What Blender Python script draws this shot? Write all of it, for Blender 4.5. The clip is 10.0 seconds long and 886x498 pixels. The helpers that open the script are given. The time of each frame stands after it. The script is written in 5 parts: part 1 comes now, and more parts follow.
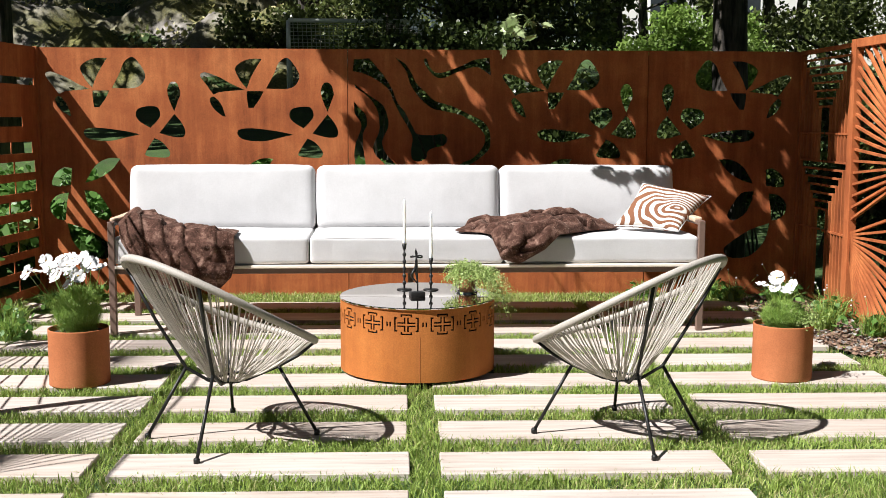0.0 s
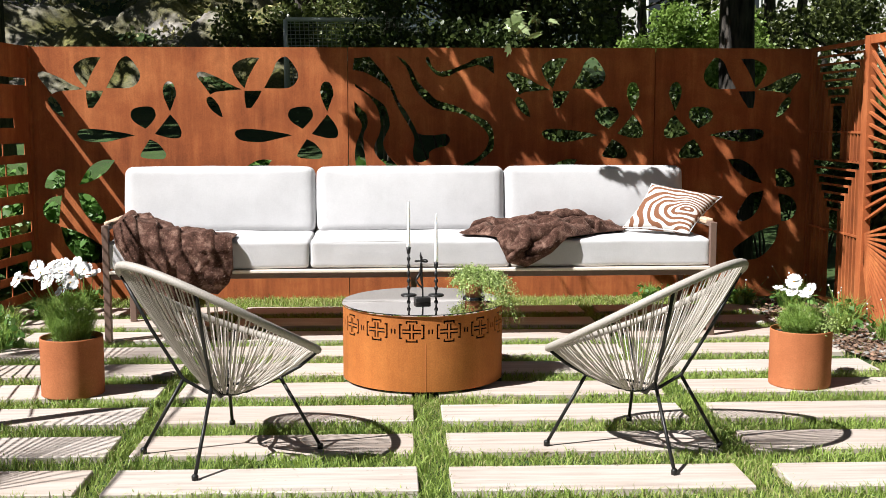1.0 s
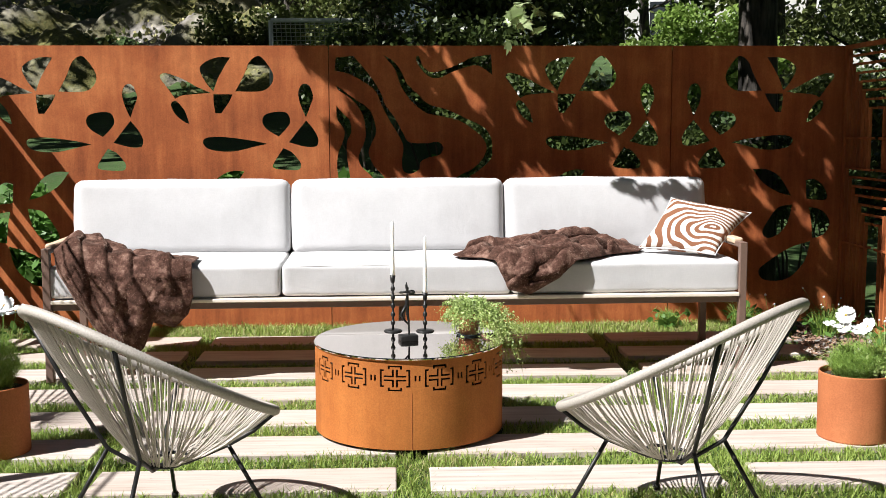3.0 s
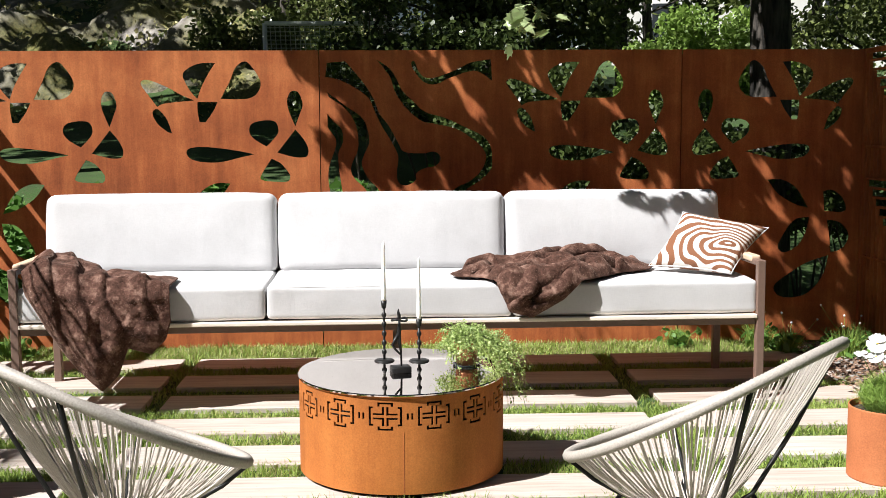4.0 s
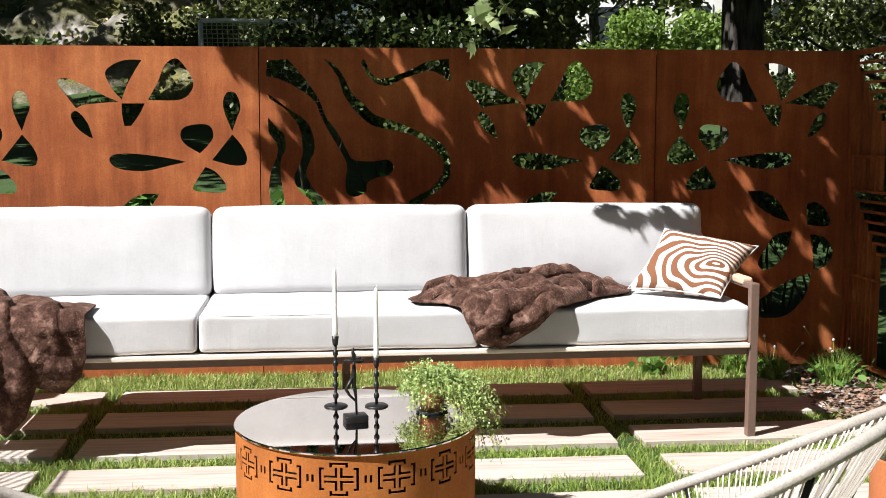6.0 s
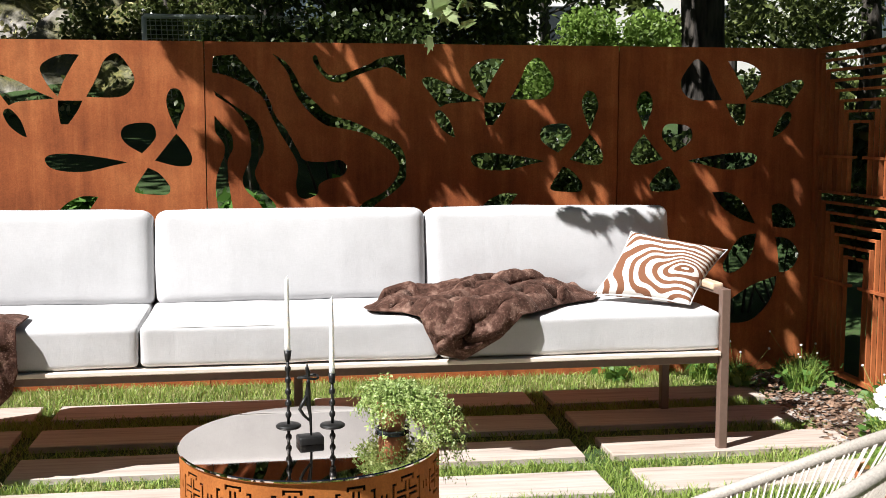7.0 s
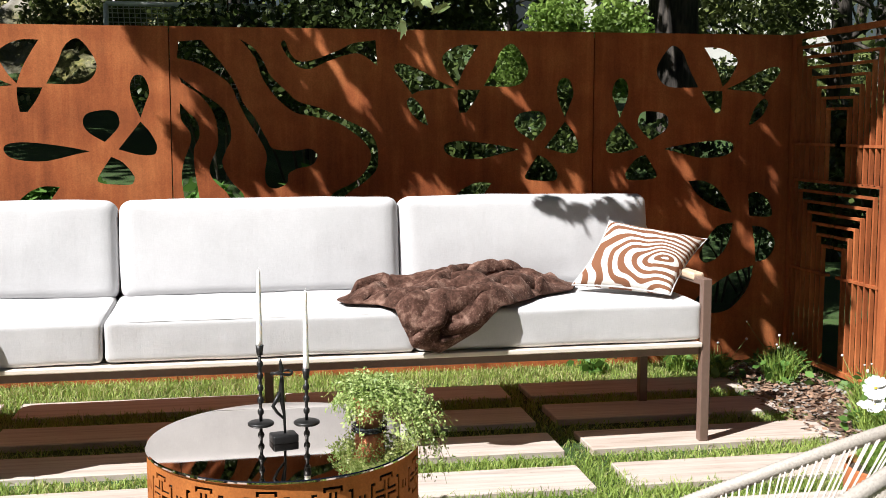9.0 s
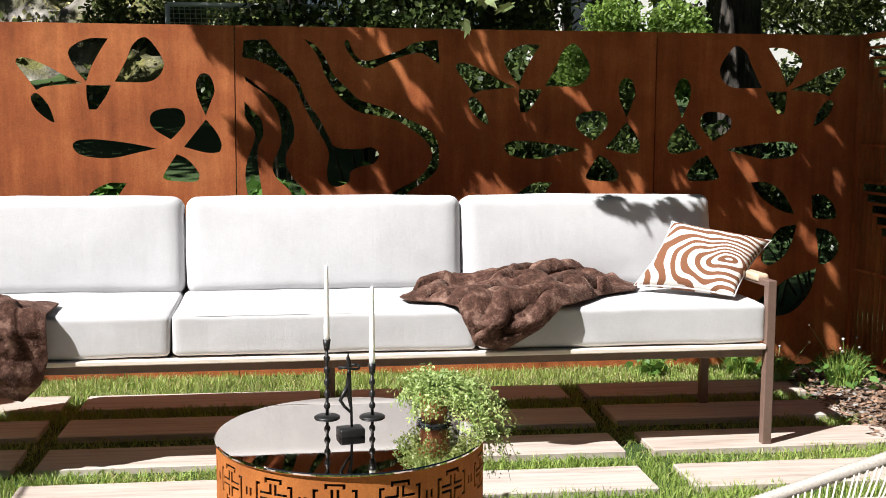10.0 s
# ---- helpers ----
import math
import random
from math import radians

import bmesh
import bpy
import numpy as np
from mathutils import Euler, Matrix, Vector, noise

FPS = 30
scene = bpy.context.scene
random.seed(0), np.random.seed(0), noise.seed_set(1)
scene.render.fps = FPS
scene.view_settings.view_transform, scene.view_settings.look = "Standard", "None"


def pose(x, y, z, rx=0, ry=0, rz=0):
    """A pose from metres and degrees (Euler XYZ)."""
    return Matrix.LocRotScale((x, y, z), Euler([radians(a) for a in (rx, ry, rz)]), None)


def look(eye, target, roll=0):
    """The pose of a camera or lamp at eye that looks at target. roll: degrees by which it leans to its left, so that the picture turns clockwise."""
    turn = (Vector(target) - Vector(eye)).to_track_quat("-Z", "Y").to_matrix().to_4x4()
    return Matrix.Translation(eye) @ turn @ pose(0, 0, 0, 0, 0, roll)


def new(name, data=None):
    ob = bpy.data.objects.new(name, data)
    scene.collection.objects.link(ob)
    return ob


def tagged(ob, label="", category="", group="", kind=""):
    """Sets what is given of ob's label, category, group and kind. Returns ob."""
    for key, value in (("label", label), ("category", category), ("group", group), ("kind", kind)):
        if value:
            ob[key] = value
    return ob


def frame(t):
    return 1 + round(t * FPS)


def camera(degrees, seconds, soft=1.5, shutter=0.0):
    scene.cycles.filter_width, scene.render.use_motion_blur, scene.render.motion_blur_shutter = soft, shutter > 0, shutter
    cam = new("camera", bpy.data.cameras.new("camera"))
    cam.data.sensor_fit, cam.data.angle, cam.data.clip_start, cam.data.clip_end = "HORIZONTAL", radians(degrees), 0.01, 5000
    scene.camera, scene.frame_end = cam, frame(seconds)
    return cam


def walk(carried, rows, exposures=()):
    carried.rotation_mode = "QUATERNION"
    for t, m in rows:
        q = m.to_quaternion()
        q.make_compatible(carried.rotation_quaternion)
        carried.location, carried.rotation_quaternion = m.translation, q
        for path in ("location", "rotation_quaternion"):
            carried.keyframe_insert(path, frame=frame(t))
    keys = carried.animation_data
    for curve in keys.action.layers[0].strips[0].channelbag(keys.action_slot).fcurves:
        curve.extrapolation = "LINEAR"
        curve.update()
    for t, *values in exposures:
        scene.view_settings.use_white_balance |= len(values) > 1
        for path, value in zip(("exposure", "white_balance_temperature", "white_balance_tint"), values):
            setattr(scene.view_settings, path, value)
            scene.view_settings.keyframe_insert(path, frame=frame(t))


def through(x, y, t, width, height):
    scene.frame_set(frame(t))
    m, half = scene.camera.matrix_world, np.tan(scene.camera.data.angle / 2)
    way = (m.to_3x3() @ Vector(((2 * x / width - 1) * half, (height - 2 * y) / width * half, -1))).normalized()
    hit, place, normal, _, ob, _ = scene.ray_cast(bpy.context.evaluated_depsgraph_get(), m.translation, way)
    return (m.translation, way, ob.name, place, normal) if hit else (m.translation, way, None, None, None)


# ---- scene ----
cam = camera(43.4, 10.0, 0.4)
PATH = [
    (0, (0.171, -0.524, 1.384), (0.247, 1.462, 1.155), 0.2),
    (0.5, (0.149, -0.446, 1.387), (0.227, 1.539, 1.158), 0.1),
    (1, (0.13, -0.316, 1.382), (0.212, 1.669, 1.153), 0.0),
    (1.5, (0.155, -0.103, 1.364), (0.238, 1.883, 1.139), -0.1),
    (2, (0.185, 0.128, 1.363), (0.269, 2.114, 1.142), -0.1),
    (2.5, (0.188, 0.357, 1.364), (0.273, 2.344, 1.145), -0.1),
    (4, (0.253, 1.007, 1.423), (0.335, 2.994, 1.21), -0.3),
    (4.5, (0.251, 1.187, 1.417), (0.341, 3.174, 1.208), -0.0),
    (5, (0.211, 1.363, 1.433), (0.319, 3.35, 1.226), -0.0),
    (5.5, (0.196, 1.52, 1.45), (0.327, 3.505, 1.238), -0.1),
    (6, (0.203, 1.689, 1.441), (0.392, 3.669, 1.233), 0.0),
    (7.5, (0.184, 2.043, 1.438), (0.49, 4.008, 1.226), -0.0),
    (8, (0.182, 2.079, 1.431), (0.507, 4.04, 1.214), 0.0),
    (8.5, (0.18, 2.104, 1.424), (0.518, 4.063, 1.203), 0.1),
    (9, (0.17, 2.107, 1.419), (0.51, 4.065, 1.195), 0.0),
    (9.5, (0.14, 2.103, 1.411), (0.466, 4.064, 1.189), 0.1),
    (10, (0.113, 2.097, 1.405), (0.364, 4.069, 1.184), 0.3),
]
walk(cam, [(t, look(eye, target, roll)) for t, eye, target, roll in PATH],
     exposures=[(0.0, 0.51), (2.5, 0.53), (4.5, 0.61), (5.5, 0.61), (7.5, 0.53), (10.0, 0.53)])

# ---------------------------------------------------------------- light
SUN_X, SUN_Y = 0.745, 0.42                           # ground covered for each metre that the light falls
SUN = Vector((SUN_X, SUN_Y, -1.0)).normalized()      # the way the sunlight travels
sun_data = bpy.data.lights.new("sun", "SUN")
sun_data.energy, sun_data.angle, sun_data.color = 6.6, radians(0.55), (1.0, 0.983, 0.972)
sun = new("sun", sun_data)
sun.matrix_world = look((0, 0, 20), Vector((0, 0, 20)) + SUN)

world = bpy.data.worlds.new("world")
scene.world = world
world.use_nodes = True
wn = world.node_tree
sky = wn.nodes.new("ShaderNodeTexSky")
sky.sky_type, sky.sun_disc = "NISHITA", False
sky.sun_elevation = math.asin(-SUN.z)
sky.sun_rotation = math.atan2(-SUN.x, -SUN.y)
wn.links.new(sky.outputs[0], wn.nodes["Background"].inputs[0])
wn.nodes["Background"].inputs[1].default_value = 0.016

# ---------------------------------------------------------------- materials


def nodes_of(name, rough=0.6, metal=0.0):
    m = bpy.data.materials.new(name)
    m.use_nodes = True
    t = m.node_tree
    b = t.nodes["Principled BSDF"]
    b.inputs["Roughness"].default_value, b.inputs["Metallic"].default_value = rough, metal
    return m, t, b


def add(t, kind, **inputs):
    n = t.nodes.new(kind)
    for k, v in inputs.items():
        n.inputs[k.replace("_", " ")].default_value = v
    return n


def coords(t, scale=(1, 1, 1), shuffle=False):
    c = t.nodes.new("ShaderNodeTexCoord")
    mp = t.nodes.new("ShaderNodeMapping")
    mp.inputs["Scale"].default_value = scale
    t.links.new(c.outputs["Object"], mp.inputs["Vector"])
    if shuffle:
        info = t.nodes.new("ShaderNodeObjectInfo")
        mul = add(t, "ShaderNodeMath")
        mul.operation = "MULTIPLY"
        mul.inputs[1].default_value = 37.0
        t.links.new(info.outputs["Random"], mul.inputs[0])
        t.links.new(mul.outputs[0], mp.inputs["Location"])
    return mp.outputs["Vector"]


def ramp(t, source, stops):
    r = t.nodes.new("ShaderNodeValToRGB")
    e = r.color_ramp.elements
    while len(e) < len(stops):
        e.new(0.5)
    for el, (p, c) in zip(e, stops):
        el.position, el.color = p, (*c, 1)
    t.links.new(source, r.inputs[0])
    return r.outputs[0]


def mix(t, fac, a, b, mode="MIX"):
    n = t.nodes.new("ShaderNodeMix")
    n.data_type, n.blend_type = "RGBA", mode
    for i, v in ((0, fac), (6, a), (7, b)):
        if isinstance(v, (int, float)):
            n.inputs[i].default_value = v
        elif isinstance(v, tuple):
            n.inputs[i].default_value = (*v, 1)
        else:
            t.links.new(v, n.inputs[i])
    return n.outputs[2]


def noise_of(t, vec, scale, detail=4.0, rough=0.6):
    n = add(t, "ShaderNodeTexNoise", Scale=scale, Detail=detail, Roughness=rough)
    if vec is not None:
        t.links.new(vec, n.inputs["Vector"])
    return n.outputs[0]


def bump(t, b, height, strength, distance=0.01):
    n = add(t, "ShaderNodeBump", Strength=strength, Distance=distance)
    t.links.new(height, n.inputs["Height"])
    t.links.new(n.outputs[0], b.inputs["Normal"])


def corten(name, dark=(0.135, 0.037, 0.017), mid=(0.365, 0.107, 0.037), light=(0.60, 0.222, 0.080), streak=0.45):
    """Rusted weathering steel: blotches, run-off streaks and a fine grain."""
    m, t, b = nodes_of(name, 0.75)
    v = coords(t)
    run = coords(t, (5, 5, 0.45))
    blot = noise_of(t, v, 1.5, 7, 0.65)
    fine = noise_of(t, v, 140, 3)
    runs = noise_of(t, run, 2.2, 7, 0.7)
    c = ramp(t, blot, [(0.32, dark), (0.5, mid), (0.68, light)])
    c = mix(t, streak, c, ramp(t, runs, [(0.3, dark), (0.52, mid), (0.72, light)]))
    c = mix(t, 0.35, c, ramp(t, fine, [(0.3, (0.30, 0.30, 0.30)), (0.7, (0.75, 0.72, 0.7))]), "OVERLAY")
    t.links.new(c, b.inputs["Base Color"])
    b.inputs["Specular IOR Level"].default_value = 0.18
    bump(t, b, fine, 0.18, 0.002)
    return m


def plain(name, color, rough=0.6, metal=0.0, vary=0.15, scale=30, strength=0.1, stretch=(1, 1, 1)):
    """A nearly even surface with a soft variation of tone and a fine relief."""
    m, t, b = nodes_of(name, rough, metal)
    v = coords(t, stretch)
    n = noise_of(t, v, scale, 5)
    lo = tuple(max(0, c * (1 - vary)) for c in color)
    hi = tuple(min(1, c * (1 + vary)) for c in color)
    t.links.new(ramp(t, n, [(0.3, lo), (0.7, hi)]), b.inputs["Base Color"])
    bump(t, b, n, strength, 0.004)
    return m


def leafy(name, dark, light, rough=0.45, through=0.35):
    """Foliage: each leaf its own tone, some light passing through."""
    m, t, b = nodes_of(name, rough)
    g = t.nodes.new("ShaderNodeNewGeometry")
    v = coords(t)
    c = ramp(t, g.outputs["Random Per Island"], [(0.0, dark), (1.0, light)])
    c = mix(t, 0.35, c, ramp(t, noise_of(t, v, 1.1, 3), [(0.3, dark), (0.7, light)]))
    t.links.new(c, b.inputs["Base Color"])
    tr = t.nodes.new("ShaderNodeBsdfTranslucent")
    t.links.new(c, tr.inputs[0])
    mx = add(t, "ShaderNodeMixShader", Fac=through)
    t.links.new(b.outputs[0], mx.inputs[1])
    t.links.new(tr.outputs[0], mx.inputs[2])
    t.links.new(mx.outputs[0], t.nodes["Material Output"].inputs[0])
    return m


def slab_material():
    """Pale timber-look paving with a long grain."""
    m, t, b = nodes_of("timber_look_paving", 0.75)
    v = coords(t, (0.9, 17, 6), True)
    v2 = coords(t, (1, 2.2, 1), True)
    w = noise_of(t, v, 2.2, 7, 0.65)
    big = noise_of(t, v2, 2.4, 4)
    c = ramp(t, w, [(0.34, (0.16, 0.12, 0.095)), (0.45, (0.39, 0.32, 0.275)), (0.64, (0.62, 0.555, 0.51))])
    c = mix(t, 0.4, c, ramp(t, big, [(0.3, (0.36, 0.28, 0.22)), (0.7, (0.56, 0.50, 0.455))]))
    info = t.nodes.new("ShaderNodeObjectInfo")
    c = mix(t, 0.35, c, ramp(t, info.outputs["Random"], [(0.0, (0.42, 0.335, 0.275)), (1.0, (0.56, 0.51, 0.475))]))
    spots = noise_of(t, coords(t, (1, 1, 1), True), 55, 3)
    c = mix(t, ramp(t, spots, [(0.66, (0, 0, 0)), (0.76, (0.6, 0.6, 0.6))]), c, (0.22, 0.17, 0.12))
    t.links.new(c, b.inputs["Base Color"])
    bump(t, b, w, 0.25, 0.004)
    return m


def linen(name, color):
    """Woven outdoor fabric."""
    m, t, b = nodes_of(name, 0.9)
    v1, v2 = coords(t, (600, 600, 40)), coords(t, (30, 600, 600))
    a, c = noise_of(t, v1, 1, 2), noise_of(t, v2, 1, 2)
    w = mix(t, 0.5, a, c)
    big = noise_of(t, coords(t), 6, 4)
    lo, hi = tuple(x * 0.86 for x in color), tuple(min(1, x * 1.05) for x in color)
    col = mix(t, 0.5, ramp(t, w, [(0.35, lo), (0.65, hi)]), ramp(t, big, [(0.3, lo), (0.7, hi)]))
    t.links.new(col, b.inputs["Base Color"])
    b.inputs["Sheen Weight"].default_value = 0.15
    crease = noise_of(t, coords(t, (16, 16, 2.2)), 1.0, 3, 0.5)
    bump(t, b, mix(t, 0.45, mix(t, 0.7, w, big), crease), 0.55, 0.008)
    return m


def zebra():
    """Cream cushion cover with rust-brown wavy bands, ringed round two eyes."""
    m, t, b = nodes_of("wavy_band_fabric", 0.9)
    c = t.nodes.new("ShaderNodeTexCoord")
    mp = t.nodes.new("ShaderNodeMapping")
    mp.inputs["Location"].default_value = (-0.24, 0.03, 0)
    mp.inputs["Scale"].default_value = (1.0, 2.1, 0.0)
    mp.inputs["Rotation"].default_value = (0, 0, radians(-14))
    t.links.new(c.outputs["Object"], mp.inputs["Vector"])
    nz = add(t, "ShaderNodeTexNoise", Scale=4.5, Detail=1.0)
    t.links.new(c.outputs["Object"], nz.inputs["Vector"])
    vm = t.nodes.new("ShaderNodeVectorMath")
    vm.operation = "MULTIPLY_ADD"
    vm.inputs[1].default_value = (0.28, 0.28, 0)
    t.links.new(nz.outputs["Color"], vm.inputs[0])
    t.links.new(mp.outputs[0], vm.inputs[2])
    w = add(t, "ShaderNodeTexWave", Scale=4.8, Distortion=0.5, Detail=0.0)
    w.wave_type, w.rings_direction = "RINGS", "Z"
    t.links.new(vm.outputs[0], w.inputs["Vector"])
    t.links.new(ramp(t, w.outputs["Fac"], [(0.46, (0.62, 0.585, 0.54)), (0.53, (0.18, 0.070, 0.031))]), b.inputs["Base Color"])
    bump(t, b, noise_of(t, coords(t), 260, 2), 0.3, 0.003)
    return m


def glass_black():
    """Dark bronze mirror glass with faint smudges."""
    m, t, b = nodes_of("bronze_mirror_glass", 0.03, 1.0)
    b.inputs["Base Color"].default_value = (0.66, 0.60, 0.555, 1)
    smudge = noise_of(t, coords(t), 14, 5)
    r = ramp(t, smudge, [(0.4, (0.012, 0.012, 0.012)), (0.8, (0.045, 0.045, 0.045))])
    t.links.new(r, b.inputs["Roughness"])
    return m


def ground_material():
    """Soil, moss and short turf."""
    m, t, b = nodes_of("turf_and_soil", 0.95)
    v = coords(t)
    a, f = noise_of(t, v, 1.7, 6), noise_of(t, v, 60, 4)
    c = ramp(t, a, [(0.3, (0.018, 0.042, 0.006)), (0.5, (0.028, 0.068, 0.009)), (0.7, (0.048, 0.095, 0.016))])
    c = mix(t, ramp(t, f, [(0.52, (0, 0, 0)), (0.70, (1, 1, 1))]), c, (0.06, 0.045, 0.025))
    t.links.new(c, b.inputs["Base Color"])
    bump(t, b, f, 0.6, 0.02)
    return m


def rock_material():
    """Grey granite with moss and dry grass."""
    m, t, b = nodes_of("mossy_granite", 0.95)
    v = coords(t)
    a, f, g = noise_of(t, v, 0.55, 6), noise_of(t, v, 3.5, 8), noise_of(t, v, 25, 4)
    c = ramp(t, f, [(0.3, (0.06, 0.05, 0.04)), (0.55, (0.24, 0.22, 0.195)), (0.75, (0.50, 0.47, 0.43))])
    moss = ramp(t, g, [(0.3, (0.06, 0.075, 0.015)), (0.7, (0.22, 0.19, 0.06))])
    c = mix(t, ramp(t, a, [(0.45, (1, 1, 1)), (0.62, (0, 0, 0))]), c, moss)
    t.links.new(c, b.inputs["Base Color"])
    bump(t, b, f, 0.8, 0.1)
    return m


def bark_material(name, dark, light):
    m, t, b = nodes_of(name, 0.95)
    n = noise_of(t, coords(t, (7, 7, 1.2)), 3, 7)
    t.links.new(ramp(t, n, [(0.35, dark), (0.65, light)]), b.inputs["Base Color"])
    bump(t, b, n, 0.9, 0.03)
    return m


def fur_material():
    m, t, b = nodes_of("brown_fake_fur", 0.9)
    v = coords(t)
    n, f = noise_of(t, v, 13, 6, 0.72), noise_of(t, v, 90, 3)
    c = ramp(t, n, [(0.38, (0.022, 0.009, 0.006)), (0.52, (0.095, 0.044, 0.032)), (0.66, (0.36, 0.22, 0.17))])
    c = mix(t, 0.4, c, ramp(t, f, [(0.3, (0.02, 0.010, 0.007)), (0.7, (0.14, 0.08, 0.06))]))
    t.links.new(c, b.inputs["Base Color"])
    b.inputs["Specular IOR Level"].default_value = 0.1
    b.inputs["Sheen Weight"].default_value, b.inputs["Sheen Roughness"].default_value = 0.25, 0.35
    b.inputs["Sheen Tint"].default_value = (0.75, 0.52, 0.42, 1)
    bump(t, b, f, 0.8, 0.006)
    return m


def pile_material(name, dark, mid, light):
    """Fur hairs in mottled tufts, each hair its own tone."""
    m, t, b = nodes_of(name, 0.5)
    g = t.nodes.new("ShaderNodeNewGeometry")
    tuft = ramp(t, noise_of(t, coords(t), 13, 6, 0.72), [(0.38, dark), (0.50, mid), (0.62, light)])
    c = mix(t, 0.4, tuft, ramp(t, g.outputs["Random Per Island"], [(0.0, dark), (0.5, mid), (1.0, light)]))
    t.links.new(c, b.inputs["Base Color"])
    return m


CORTEN = corten("weathering_steel")
CORTEN_POT = corten("weathering_steel_pot", (0.29, 0.095, 0.038), (0.40, 0.14, 0.058), (0.48, 0.185, 0.08), 0.2)
CORTEN_TABLE = corten("weathering_steel_table", (0.23, 0.072, 0.020), (0.39, 0.132, 0.032), (0.49, 0.19, 0.052), 0.4)
SLAB = slab_material()
LINEN = linen("ivory_linen", (0.565, 0.56, 0.565))
LINEN_SEAM = linen("ivory_seam", (0.60, 0.595, 0.59))
ZEBRA = zebra()
TAUPE = plain("taupe_painted_steel", (0.165, 0.105, 0.082), 0.45, 0.0, 0.10, 40, 0.05)
BOARD = plain("pale_oiled_board", (0.78, 0.70, 0.60), 0.7, 0.0, 0.12, 8, 0.1, (1, 10, 10))
ARM_WOOD = plain("oiled_arm_wood", (0.60, 0.44, 0.31), 0.6, 0.0, 0.2, 8, 0.15, (10, 1, 10))
BLACK = plain("black_iron", (0.018, 0.018, 0.018), 0.42, 0.4, 0.3, 60, 0.2)
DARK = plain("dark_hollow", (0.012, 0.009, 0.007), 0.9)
GLASS = glass_black()
CORD = plain("grey_beige_cord", (0.45, 0.405, 0.36), 0.6, 0.0, 0.18, 200, 0.3)
CORD_DARK = plain("rim_cord", (0.38, 0.345, 0.305), 0.6, 0.0, 0.2, 160, 0.3)
WAX = plain("white_wax", (0.86, 0.85, 0.83), 0.4, 0.0, 0.02, 20, 0.02)
wax_node = WAX.node_tree.nodes["Principled BSDF"]
wax_node.inputs["Subsurface Weight"].default_value, wax_node.inputs["Subsurface Scale"].default_value = 0.6, 0.02
wax_node.inputs["Subsurface Radius"].default_value = (1.0, 0.9, 0.8)
COPPER = plain("copper_pot", (0.50, 0.20, 0.11), 0.35, 0.6, 0.2, 30, 0.1)
SOIL = plain("dark_soil", (0.05, 0.035, 0.024), 0.95, 0.0, 0.5, 60, 0.8)
FUR = fur_material()
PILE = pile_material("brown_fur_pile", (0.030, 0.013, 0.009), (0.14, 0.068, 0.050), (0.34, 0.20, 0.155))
# pale hairs: random mottling, plus fold highlights put in as colour
PILE_PALE_LIT = pile_material("pale_highlight_fur_pile", (0.26, 0.15, 0.115), (0.52, 0.345, 0.28), (0.75, 0.56, 0.48))
GROUND = ground_material()
ROCK = rock_material()
BARK = bark_material("grey_bark", (0.05, 0.04, 0.03), (0.17, 0.14, 0.11))
DARK_BARK = bark_material("dark_bark", (0.012, 0.010, 0.008), (0.10, 0.085, 0.07))
BIRCH = bark_material("pale_bark", (0.10, 0.09, 0.08), (0.42, 0.40, 0.37))
PETAL = plain("white_petal", (0.64, 0.64, 0.635), 0.6, 0.0, 0.05, 60, 0.1)
POLLEN = plain("yellow_pollen", (0.62, 0.42, 0.04), 0.8, 0.0, 0.3, 200, 0.4)
GRASS = leafy("grass_blades", (0.09, 0.17, 0.02), (0.48, 0.60, 0.15), 0.55, 0.35)
DRY_GRASS = leafy("pale_grass_blades", (0.20, 0.22, 0.06), (0.62, 0.56, 0.28), 0.6, 0.3)
MAPLE = leafy("maple_leaf", (0.03, 0.075, 0.012), (0.075, 0.14, 0.03), 0.45, 0.2)
HEDGE_LEAF = leafy("hedge_leaf", (0.015, 0.03, 0.008), (0.11, 0.15, 0.04), 0.35, 0.25)
# lighter copy of maple_leaf: the spray's sunlight is put into its colour
MAPLE_SUN = leafy("sunlit_maple_leaf", (0.20, 0.30, 0.09), (0.52, 0.62, 0.33), 0.4, 0.4)
TREE_LEAF = leafy("dark_tree_leaf", (0.012, 0.026, 0.007), (0.20, 0.24, 0.07), 0.35, 0.3)
BUSH_LEAF = leafy("bright_bush_leaf", (0.11, 0.20, 0.03), (0.30, 0.42, 0.10))
BIG_LEAF = leafy("broad_leaf", (0.07, 0.17, 0.03), (0.16, 0.30, 0.07))
FEATHER = leafy("feathery_leaf", (0.14, 0.26, 0.045), (0.42, 0.56, 0.14))
TRAIL = leafy("trailing_leaf", (0.18, 0.29, 0.06), (0.60, 0.68, 0.30))
WHITE_WALL = plain("white_render", (0.62, 0.61, 0.58), 0.9, 0.0, 0.05, 3, 0.1)
ROOF = plain("grey_roof", (0.10, 0.09, 0.09), 0.8, 0.0, 0.2, 8, 0.2)
PANE = plain("dark_pane", (0.03, 0.035, 0.04), 0.1, 0.0, 0.1, 4, 0.0)
GALV = plain("white_painted_steel", (0.80, 0.80, 0.78), 0.5, 0.2, 0.1, 20, 0.05)
CHIP = plain("bark_chip", (0.24, 0.15, 0.10), 0.9, 0.0, 0.5, 30, 0.4)
BARK_CHIPS = plain("bark_mulch", (0.10, 0.06, 0.04), 0.95, 0.0, 0.6, 45, 1.0)

# ---------------------------------------------------------------- building tools


